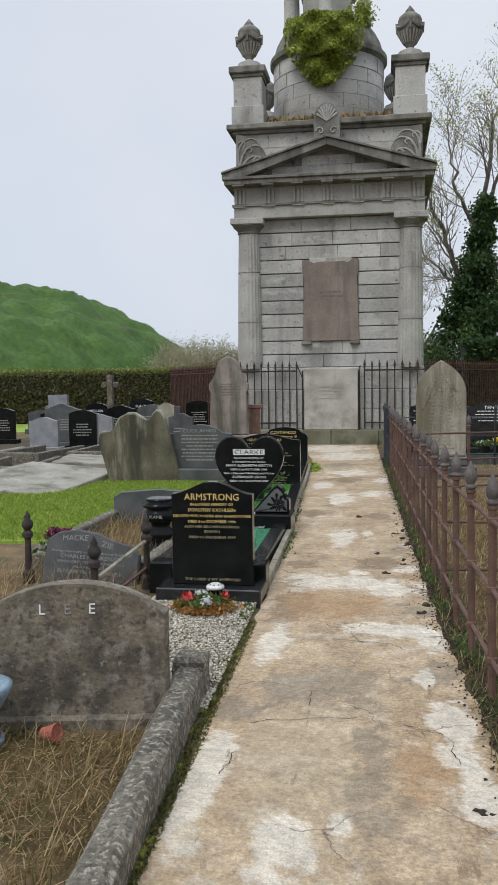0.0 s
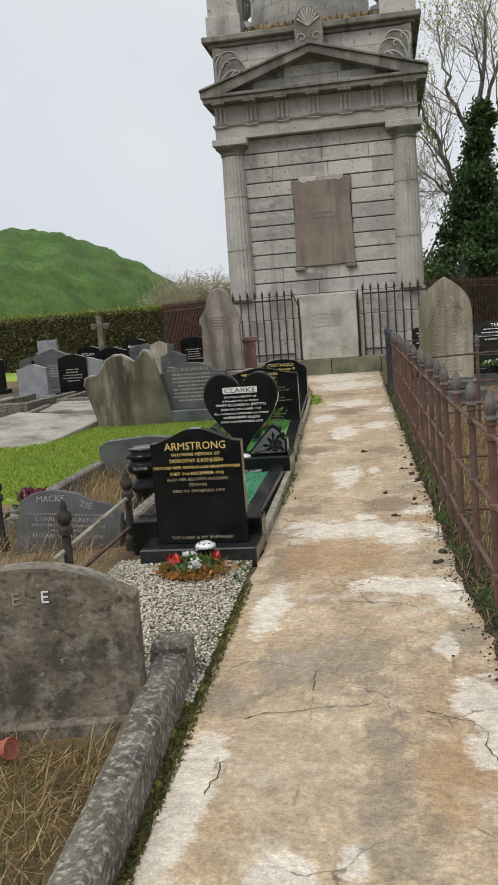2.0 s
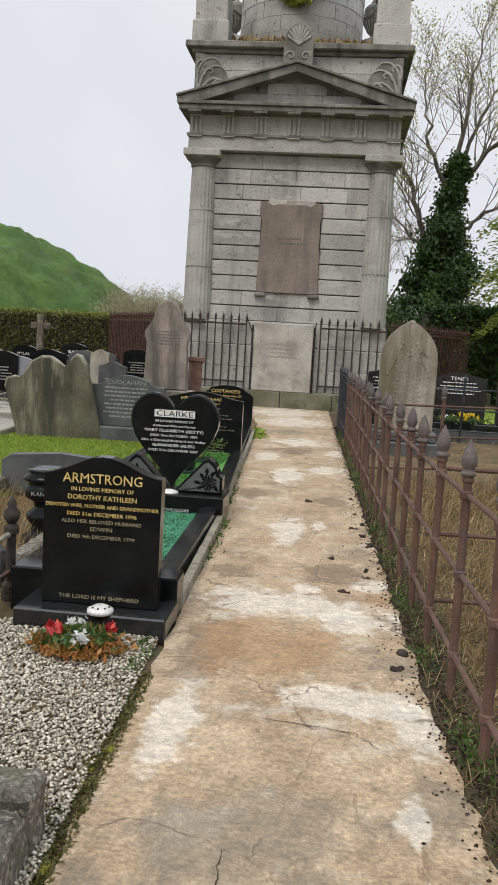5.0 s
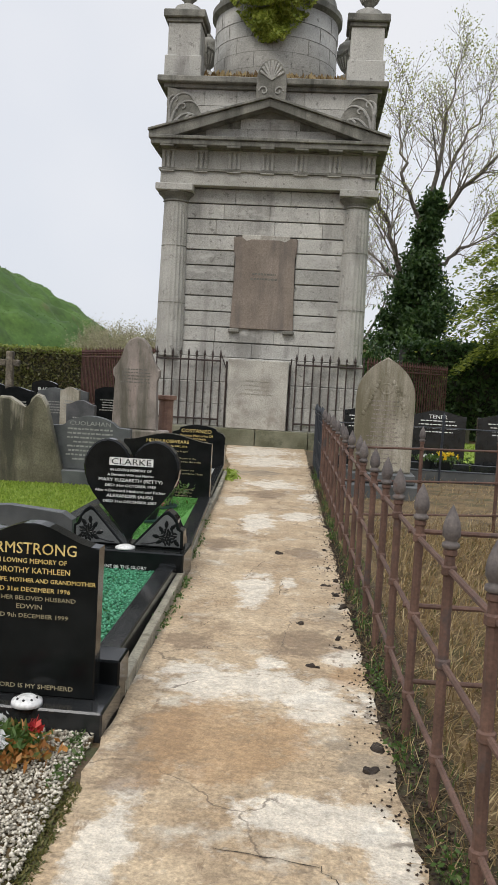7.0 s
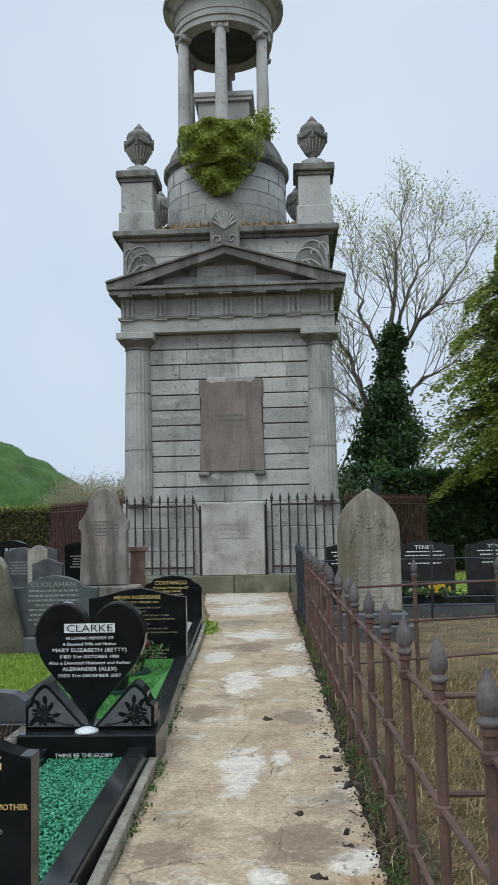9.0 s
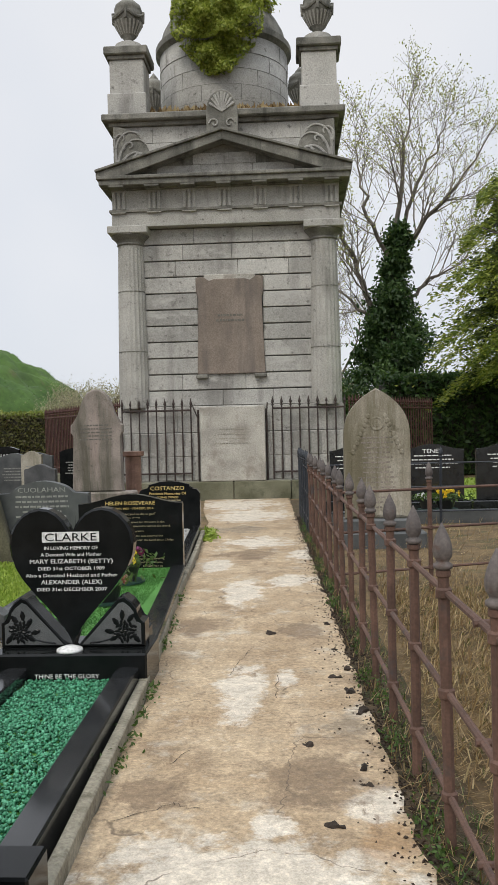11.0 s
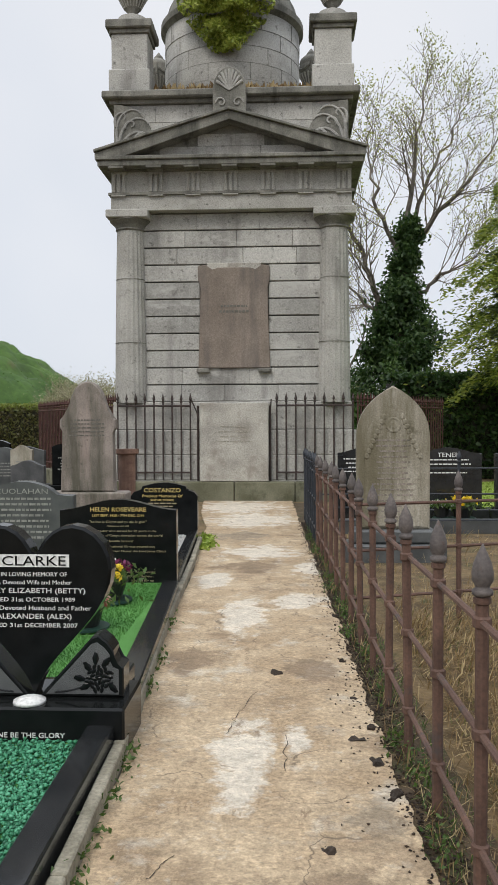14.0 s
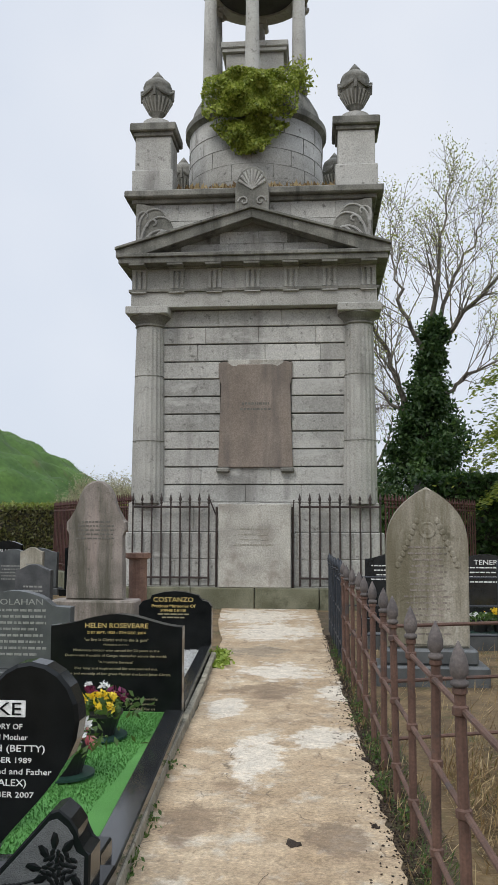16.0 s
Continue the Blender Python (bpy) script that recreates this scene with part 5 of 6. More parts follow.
lettering("CHARLES MACKENZIE,", 0.0, 0.235, 0.028, -0.0015, M_GREYLET, st, 0.46)
lettering("WHO DIED 12TH JANUARY 1923", 0.0, 0.2, 0.018, -0.0015, M_GREYLET, st, 0.5)
lettering("ALSO HIS WIDOW", 0.02, 0.165, 0.018, -0.0015, M_GREYLET, st, 0.28)
lettering("ELIZABETH MACKENZIE", 0.0, 0.125, 0.026, -0.0015, M_GREYLET, st, 0.48)

# foreground lichened stone and its kerb
st = thing("headstone", "lichened rough concrete headstone with missing letters", "headstone", (-0.46, 1.27, -0.02), (-3, 0, 11), group="old stone headstones")
bm = prism(arch_outline(0.82, 0.63, 0.1, 0.045, n=16), 0, 0.11, 0.014)
part("stone", bm, M_LICHEN, st)
for text, x in (("L", -0.15), ("E", -0.04), ("E", 0.065)):
    lettering(text, x + 0.02, 0.5, 0.045, -0.003, M_WHITE if text == "L" or x > 0 else M_GREYLET, st, name="letter")
part("base", box(-0.43, 0.43, -0.03, 0.14, -0.05, 0.06, 0.015), M_LICHEN, st)
kb = thing("grave_kerb", "rough lichened concrete grave kerb beside the path", "grave kerb", (-0.035, 1.72, 0), (0, 0, 3.6))
part("kerb", roughen(box(-0.065, 0.065, -4.6, 0.0, -0.05, 0.15, 0.025), 0.012, 7, 5), M_KERBROUGH, kb)
part("end_block", roughen(box(-0.085, 0.075, -0.1, 0.06, -0.05, 0.19, 0.02), 0.01, 9, 3), M_KERBROUGH, kb)
pot = thing("vase", "pale blue glazed garden urn on the grave", "vase", (-0.77, 1.02, 0.0))
part("urn", lathe([(0.1, 0), (0.1, 0.03), (0.05, 0.06), (0.045, 0.09), (0.09, 0.15), (0.13, 0.22), (0.14, 0.25), (0.12, 0.26)], 20), M_BLUEPOT, pot, smooth=True)
pot = thing("flower_pot", "small red terracotta pot lying tipped over", "flower pot", (-0.53, 1.1, 0.03), (80, 0, 75))
part("pot", lathe([(0.022, 0), (0.034, 0.06), (0.038, 0.06), (0.038, 0.075), (0.03, 0.07)], 14), M_TERRA, pot)

# low old grave with dark vase
st = thing("headstone", "low dark granite headstone behind a stone vase", "headstone", (-1.45, 6.3, 0), group="old stone headstones")
part("stone", prism([(-0.5, 0), (0.5, 0), (0.5, 0.28), (0.42, 0.33), (0, 0.36), (-0.42, 0.33), (-0.5, 0.28)], 0, 0.1, 0.008), M_GREYGRANITE, st)
vs = thing("vase", "black turned granite memorial vase with lettered band", "vase", (-1.03, 4.8, 0))
part("vase", lathe([(0.16, 0), (0.16, 0.05), (0.11, 0.07), (0.09, 0.12), (0.13, 0.17), (0.13, 0.2), (0.08, 0.24), (0.09, 0.28), (0.14, 0.31), (0.14, 0.38), (0.11, 0.4), (0.15, 0.42), (0.15, 0.44), (0.11, 0.46), (0.13, 0.48), (0.12, 0.49), (0.08, 0.485)], 24), M_GRANITE, vs, smooth=True)
lettering("KANE", 0, 0.333, 0.026, -0.142, M_GREYLET, vs, 0.11)
pl = thing("grave_plot", "weathered stone kerbs round an overgrown plot", "grave kerb", group="grave plots")
for a, b in (((-1.95, 4.2), (-1.95, 6.3)), ((-0.92, 3.9), (-0.92, 6.3)), ((-1.95, 4.15), (-0.9, 4.0))):
    L = math.hypot(b[0] - a[0], b[1] - a[1])
    q = part("kerb", roughen(box(-0.05, 0.05, 0, L, -0.05, 0.14, 0.015), 0.006, 6, 2), M_KERBROUGH, pl)
    q.matrix_basis = pose(a[0], a[1], 0, 0, 0, -math.degrees(math.atan2(b[0] - a[0], b[1] - a[1])))

# broken old grave railing
def old_post(x, y, h=0.42):
    t = thing("railing_post", "squat rusty cast-iron grave post with ball finial", "post", (x, y, 0), group="old grave posts")
    part("shaft", lathe([(0.045, -0.05), (0.045, 0.06), (0.026, 0.08), (0.024, h - 0.1), (0.04, h - 0.09), (0.04, h - 0.06), (0.022, h - 0.04)], 10), M_OLDIRON, t)
    part("ball", lathe([(0.022, h - 0.04), (0.042, h - 0.01), (0.042, h + 0.02), (0.02, h + 0.045), (0.025, h + 0.06), (0.012, h + 0.085), (0.002, h + 0.11)], 12), M_OLDIRON, t, smooth=True)

for x, y in ((-0.84, 3.72), (-0.92, 2.84), (-1.78, 3.78)):
    old_post(x, y)
rl = thing("grave_rail", "rusty fallen iron bars between squat posts", "rail", group="old grave posts")
part("bar", bar((-0.84, 3.72, 0.33), (-0.95, 2.7, 0.22), 0.016), M_TIMBER, rl)
part("bar", bar((-0.84, 3.72, 0.13), (-0.95, 2.7, 0.05), 0.014), M_RUST, rl)
wp = thing("flower_pot", "pot of purple flowers by rusty post", "flower pot", (-1.62, 4.0, 0))
part("pot", lathe([(0.06, 0), (0.08, 0.2), (0.07, 0.2)], 14), M_BLACKPOT, wp)
leaves("blossom", np.c_[rs.normal(0, 0.05, 160), rs.normal(0, 0.04, 160), rs.uniform(0.28, 0.36, 160)], 0.022, M_PURPLE, wp)
leaves("foliage", np.c_[rs.normal(0, 0.06, 160), rs.normal(0, 0.05, 160), rs.uniform(0.18, 0.3, 160)], 0.03, M_WEED, wp)

# wreath on the gravel
wr = thing("wreath", "browned fir wreath with red and white silk flowers", "wreath", (-0.27, 3.04, 0.0))
a = rs.uniform(0, 6.28, 1500)
r = 0.115 + rs.normal(scale=0.045, size=1500)
leaves("sprig", np.c_[r * np.cos(a), r * 0.75 * np.sin(a), 0.03 + np.abs(rs.normal(scale=0.022, size=1500))], 0.017, M_ORANGE, wr, long=1.3)
leaves("green_sprig", np.c_[r[:500] * np.cos(a[:500]) * 0.8, r[:500] * 0.6 * np.sin(a[:500]), 0.06 + np.abs(rs.normal(scale=0.02, size=500))], 0.022, M_WEED, wr, long=1.2)
for x, y, m in ((-0.12, 0.03, M_REDPET), (0.12, 0.07, M_REDPET), (-0.09, -0.03, M_REDPET), (0.04, -0.08, M_WHITEPET), (-0.02, 0.09, M_WHITEPET), (-0.05, 0.1, M_WHITEPET)):
    leaves("silk_flower", np.array((x, y, 0.1)) + rs.normal(scale=0.013, size=(40, 3)), 0.019, m, wr)
fh = thing("flower_holder", "white pierced flower holder behind the wreath", "vase", (-0.25, 3.31, 0.096))
part("lid", lathe([(0.062, 0), (0.06, 0.018), (0.03, 0.034), (0.002, 0.036)], 18), M_PEBBLE, fh, smooth=True)
bm = bmesh.new()
for i in range(8):
    aa = i * 0.785
    bmesh.ops.create_icosphere(bm, subdivisions=1, radius=0.006, matrix=Matrix.Translation((0.04 * math.cos(aa), 0.04 * math.sin(aa), 0.029)))
part("holes", bm, M_BLACKPOT, fh)

# flat and far graves
def ledger(outline, z, at, rot, label):
    t = thing("ledger_slab", label, "grave slab", at, rot, group="flat grave slabs")
    part("slab", flat(outline, 0, z, 0.015), M_LEDGER, t)

ledger([(-0.9, -1.2), (0.75, -1.0), (0.55, 1.1), (-0.9, 0.9)], 0.09, (-4.0, 9.4, 0.04), (3, 5, -12), "cracked pale flat grave slab tilted in grass")
ledger([(-0.6, -0.8), (0.6, -0.8), (0.6, 0.9), (-0.6, 0.9)], 0.12, (-4.3, 12.2, 0.02), (0, 2, 8), "pale flat grave slab")
ledger([(-0.7, -1.0), (0.7, -1.0), (0.7, 1.0), (-0.7, 1.0)], 0.1, (-5.3, 8.6, 0.0), (0, 3, 5), "grey flat grave slab")
for i, (x, y, w, h, m, text) in enumerate(((-7.7, 19.0, 0.55, 1.2, M_LIGHTGRANITE, ""), (-6.42, 15.0, 0.66, 0.77, M_LIGHTGRANITE, ""), (-5.72, 15.5, 0.62, 0.9, M_GRANITE, ""), (-6.5, 16.6, 0.68, 0.96, M_GREYGRANITE, ""), (-6.98, 20.0, 0.64, 0.94, M_GRANITE, "M'CLAIN"), (-5.4, 17.2, 0.8, 0.95, M_GRANITE, ""), (-5.71, 20.0, 0.64, 1.06, M_GRANITE, "BLACK"), (-4.9, 18.2, 0.7, 0.95, M_GREYGRANITE, ""), (-7.4, 18.5, 0.9, 0.9, M_GREYGRANITE, ""), (-4.48, 18.0, 0.42, 0.99, M_WHITESTONE, ""), (-8.6, 17.5, 0.7, 0.9, M_GRANITE, ""), (-3.27, 14.6, 0.52, 0.85, M_SLATE, ""), (-4.0, 19.6, 0.7, 1.0, M_GRANITE, ""))):
    t = thing("headstone", ("silver-grey" if m is M_LIGHTGRANITE else "pale stone" if m is M_WHITESTONE else "dark slate" if m is M_SLATE else "black granite" if m is M_GRANITE else "grey granite") + " headstone among far graves", "headstone", (x, y, 0), (0, 0, (i * 37) % 11 - 5), group="far headstones")
    part("stone", prism([(a, b + 0.12) for a, b in (ogee_outline(w, h - 0.12) if i % 2 else arch_outline(w, h - 0.12, 0.08 if i else 0.005))], 0, 0.11, 0.01), m, t)
    part("base", box(-w / 2 - 0.07, w / 2 + 0.07, -0.1, 0.22, -0.04, 0.12, 0.01), m, t)
    if text:
        lettering(text, 0, h - 0.24, 0.07, -0.003, M_WHITE, t)
    if m is not M_LIGHTGRANITE:
        worn_lines(0, h - 0.3, w * 0.7, 5, 0.06, -0.002, M_GREYLET, t, 30 + i, 0.025)
grnd = random.Random(17)
for i in range(14):
    x, y, w, h = -3.4 - 7.5 * grnd.random(), 15.5 + 8 * grnd.random(), grnd.uniform(0.55, 0.85), grnd.uniform(0.7, 1.05)
    m = (M_GREYGRANITE, M_GRANITE, M_SLATE, M_LIGHTGRANITE, M_PINKSTONE)[i % 5]
    t = thing("headstone", ("grey granite", "black granite", "dark slate", "silver-grey", "weathered stone")[i % 5] + " headstone in the far rows of graves", "headstone", (x, y, 0), (0, 0, grnd.uniform(-8, 8)), group="far headstones")
    part("stone", prism([(a, b + 0.12) for a, b in (ogee_outline(w, h - 0.12) if i % 3 else arch_outline(w, h - 0.12, 0.1))], 0, 0.11, 0.01), m, t)
    part("base", box(-w / 2 - 0.07, w / 2 + 0.07, -0.1, 0.22, -0.04, 0.12, 0.01), m, t)
for i, (x, y) in enumerate(((-5.9, 13.6), (-7.0, 13.2), (-4.6, 13.9), (-8.2, 14.2), (-5.2, 11.0))):
    t = thing("grave_kerb", "weathered concrete kerbs of an old grave", "grave kerb", (x, y, 0), (0, 0, 3 * i - 5), group="far grave kerbs")
    for bx in ((-0.5, -0.4, -1.0, 1.0), (0.4, 0.5, -1.0, 1.0), (-0.4, 0.4, -1.0, -0.88)):
        part("kerb", roughen(box(*bx, -0.05, 0.2, 0.012), 0.006, 5, 1), M_LEDGER if i % 2 else M_KERBROUGH, t)
cr = thing("stone_cross", "tall grey stone cross on stepped base", "cross", (-6.5, 19.8, 0))
bm = box(-0.085, 0.085, -0.07, 0.07, 0.4, 1.72, 0.02)
box(-0.24, -0.087, -0.07, 0.07, 1.36, 1.52, 0.02, bm)
box(0.087, 0.24, -0.07, 0.07, 1.36, 1.52, 0.02, bm)
part("cross", bm, M_LICHEN, cr)
part("base", box(-0.35, 0.35, -0.3, 0.3, -0.04, 0.4, 0.03), M_LICHEN, cr)
for x, w in ((2.86, 0.92), (3.98, 0.95), (5.2, 0.9), (1.75, 0.8)):
    t = thing("headstone", "black granite headstone with white lettering on mown grass", "headstone", (x, 14.0 + 0.35 * (x < 2), 0), group="black headstones behind railings")
    part("stone", prism([(a, b + 0.2) for a, b in ogee_outline(w, 0.85)], 0, 0.1, 0.008), M_GRANITE_EDGE, t)
    part("base", box(-w / 2 - 0.08, w / 2 + 0.08, -0.12, 0.22, -0.04, 0.2, 0.01), M_GRANITE_EDGE, t)
    if x > 2 and x < 5:
        lettering("TENER", 0, 0.915, 0.062, -0.002, M_WHITE, t, 0.3)
    worn_lines(0, 0.885, w * 0.8, 4, 0.06, -0.002, M_WHITE, t, int(x * 9), 0.016)
rk = thing("grave_kerb", "grey concrete kerb at the edge of mown graves", "grave kerb", (1.3, 13.0, 0))
part("kerb", box(0, 7, 0, 0.14, -0.05, 0.16, 0.012), M_GREYGRANITE, rk)
rk = thing("grave_kerb", "black granite kerb in front of black headstones", "grave kerb", (2.3, 13.35, 0))
part("kerb", box(0, 4, 0, 0.1, -0.03, 0.12, 0.01), M_GRANITE, rk)

# ---- hedges, trees, distance ----
def hedge(x0, x1, y0, y1, h, n, body, top, label, seed, size=0.05):
    r_ = np.random.RandomState(seed)
    t = thing("hedge", label, "hedge")
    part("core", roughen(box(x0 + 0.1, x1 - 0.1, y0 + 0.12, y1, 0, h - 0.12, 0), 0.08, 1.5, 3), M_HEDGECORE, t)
    k = int(n * 0.72)
    yy = y0 + 0.1 * np.abs(r_.normal(size=k)) + 0.06 * np.sin(r_.uniform(x0, x1, k))
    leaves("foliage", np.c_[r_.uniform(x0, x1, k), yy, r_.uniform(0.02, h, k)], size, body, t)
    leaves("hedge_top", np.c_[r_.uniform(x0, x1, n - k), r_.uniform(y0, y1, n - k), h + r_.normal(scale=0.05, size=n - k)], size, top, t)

# near-black tone paints the shade inside the hedges onto their core box
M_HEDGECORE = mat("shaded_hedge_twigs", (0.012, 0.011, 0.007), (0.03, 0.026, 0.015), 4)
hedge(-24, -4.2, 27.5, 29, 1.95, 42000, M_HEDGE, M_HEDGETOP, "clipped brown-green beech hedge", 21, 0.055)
hedge(3.2, 16, 23.5, 25.5, 2.6, 26000, M_DARKIVY, M_DARKIVY, "dark green laurel hedge", 22, 0.08)


def grow(start, direction, length, radius, depth, rnd, segs, tips, spread=0.55, lift=0.12):
    p, d = Vector(start), Vector(direction).normalized()
    n = 4
    for i in range(n):
        d = (d + Vector((rnd.gauss(0, 0.12), rnd.gauss(0, 0.12), rnd.gauss(0, 0.08) + lift * 0.5))).normalized()
        q = p + d * length / n
        ra, rb = radius * (1 - 0.5 * i / n), radius * (1 - 0.5 * (i + 1) / n)
        segs.append((p.copy(), q.copy(), ra, rb))
        if depth > 0 and i > (1 if depth > 2 else 0):
            for _ in range(2 if depth > 1 else 3):
                side = (d.orthogonal().normalized())
                side.rotate(Matrix.Rotation(rnd.uniform(0, 6.28), 3, d))
                nd = (d * (1 - spread) + side * spread * rnd.uniform(0.7, 1.3) + Vector((0, 0, lift))).normalized()
                grow(q, nd, length * rnd.uniform(0.45, 0.68), rb * 0.62, depth - 1, rnd, segs, tips, spread, lift)
        p = q
    tips.append(p)


def bare_tree(at, height, label, seed, depth=4, lean=(0, 0, 1), buds=2500, spread=0.55, trunk=0.2):
    rnd2 = random.Random(seed)
    t = thing("tree", label, "tree", at)
    segs, tips = [], []
    grow((0, 0, 0), lean, height * 0.62, trunk, depth, rnd2, segs, tips, spread)
    thick = [s for s in segs if s[2] > 0.03]
    thin = [(a, b, max(ra, 0.006), max(rb, 0.005)) for a, b, ra, rb in segs if s_thin(ra)]
    tubes("trunk", thick, M_BARK, t, 8)
    tubes("branch", thin, M_TWIG, t, 3)["kind"] = "stuff"
    r_ = np.random.RandomState(seed)
    if buds:
        tp = np.array([tuple(v) for v in tips])
        pk = tp[r_.randint(0, len(tp), buds)] + r_.normal(scale=0.12, size=(buds, 3))
        leaves("bud_foliage", pk, 0.05, M_BUD, t)
    return t, segs, tips


def s_thin(r):
    return r <= 0.03



def ash_tree(at, label, seed):
    """A trunk forking into a leader and rising boughs, each a bent limb with fine upward twigs."""
    rnd2 = random.Random(seed)
    t = thing("tree", label, "tree", at)
    segs, tips = [], []

    def bough(points, radius):
        pts = [Vector(p) for p in points]
        steps = []
        for a, b in zip(pts, pts[1:]):
            for k in range(5):
                steps.append(a.lerp(b, k / 5) + Vector((rnd2.gauss(0, 0.06), rnd2.gauss(0, 0.06), 0)))
        steps.append(pts[-1])
        n = len(steps) - 1
        for k in range(n):
            ra, rb = radius * (1 - 0.85 * k / n), radius * (1 - 0.85 * (k + 1) / n)
            segs.append((steps[k], steps[k + 1], ra, rb))
            if k < 2:
                continue
            d = (steps[k + 1] - steps[k]).normalized()
            for _ in range(2 if k % 2 else 1):
                side = d.orthogonal().normalized()
                side.rotate(Matrix.Rotation(rnd2.uniform(0, 6.28), 3, d))
                nd = (d * 0.55 + side * rnd2.uniform(0.4, 0.8) + Vector((0, 0, 0.25))).normalized()
                grow(steps[k + 1], nd, (0.8 + 1.3 * (1 - k / n)) * rnd2.uniform(0.7, 1.2), max(rb * 0.42, 0.01), 1, rnd2, segs, tips, 0.5, 0.1)
        tips.append(pts[-1])

    trunk = [(0, 0, 0), (-0.15, 0, 3.0), (0.0, 0, 5.5), (0.15, 0, 7.5)]
    for a, b, ra, rb in zip(trunk, trunk[1:], (0.34, 0.28, 0.22), (0.28, 0.22, 0.15)):
        segs.append((Vector(a), Vector(b), ra, rb))
    bough([(0.1, 0, 7.0), (0.3, 0.1, 9.2), (0.5, 0, 11.2), (0.8, 0, 12.9)], 0.1)
    bough([(0.1, 0, 6.6), (0.9, -0.2, 8.0), (2.2, -0.3, 9.3), (3.5, -0.2, 11.3)], 0.11)
    bough([(0.1, 0.1, 7.2), (0.9, 0.5, 9.6), (1.7, 0.7, 11.0), (2.3, 0.8, 12.3)], 0.08)
    bough([(-0.6, 0, 4.4), (-1.0, 0, 6.2), (-1.7, 0.1, 7.9), (-2.3, 0.2, 9.2)], 0.12)
    bough([(-0.1, 0, 6.8), (-0.8, -0.4, 8.3), (-1.2, -0.4, 10.0), (-1.1, -0.3, 11.6)], 0.08)
    bough([(-0.3, 0, 4.8), (-1.3, 0.2, 5.4), (-2.4, 0.4, 6.6), (-3.0, 0.4, 7.6)], 0.07)
    bough([(0.2, 0, 5.4), (1.3, 0.3, 6.3), (2.4, 0.4, 6.8), (3.4, 0.4, 8.2)], 0.07)
    tubes("trunk", [q for q in segs if q[2] > 0.05], M_BARK, t, 8)
    tubes("branch", [(a, b, max(ra, 0.007), max(rb, 0.006)) for a, b, ra, rb in segs if q_thin(ra)], M_TWIG, t, 3)["kind"] = "stuff"
    r_ = np.random.RandomState(seed)
    tp = np.array([tuple(v) for v in tips if v.z > 6.5])
    leaves("bud_foliage", tp[r_.randint(0, len(tp), 9000)] + r_.normal(scale=0.17, size=(9000, 3)), 0.042, M_BUD, t)


def q_thin(r):
    return r <= 0.05

ash_tree((4.35, 30, 0), "tall bare ash tree with rising boughs and sparse spring buds", 41)
ri = np.random.RandomState(3)
clumps, fresh = [], []
for k in range(175):
    zz = 7.9 * ri.rand() ** 1.35
    rr = np.interp(zz, (0, 1.5, 3.0, 4.2, 5.2, 6.5, 8.0), (1.7, 1.95, 1.75, 1.15, 0.62, 0.42, 0.14))
    aa, ff = ri.uniform(0, 6.28), ri.rand() ** 0.6
    sz = np.interp(zz, (0, 4, 8.0), (0.3, 0.22, 0.13)) * ri.uniform(0.5, 1.4)
    centre = np.array((rr * ff * math.cos(aa) + np.interp(zz, (0, 3, 5, 8), (0.0, -0.15, 0.0, 0.2)), rr * ff * math.sin(aa), zz))
    (fresh if zz < 3.6 and ff > 0.75 and k % 2 else clumps).append(centre + ri.normal(scale=(sz, sz, sz * 1.2), size=(240, 3)))
climber = thing("ivy", "dark ivy clothing the ash trunk", "ivy", (4.3, 29.9, 0))
leaves("foliage", np.concatenate(clumps), 0.085, M_DARKIVY, climber)
leaves("fresh_foliage", np.concatenate(fresh), 0.09, M_FRESHIVY, climber)
bare_tree((3.2, 36, 0), 6.5, "thin bare tree behind the mausoleum", 48, 4, (-0.1, 0, 1), 700, 0.55, 0.14)


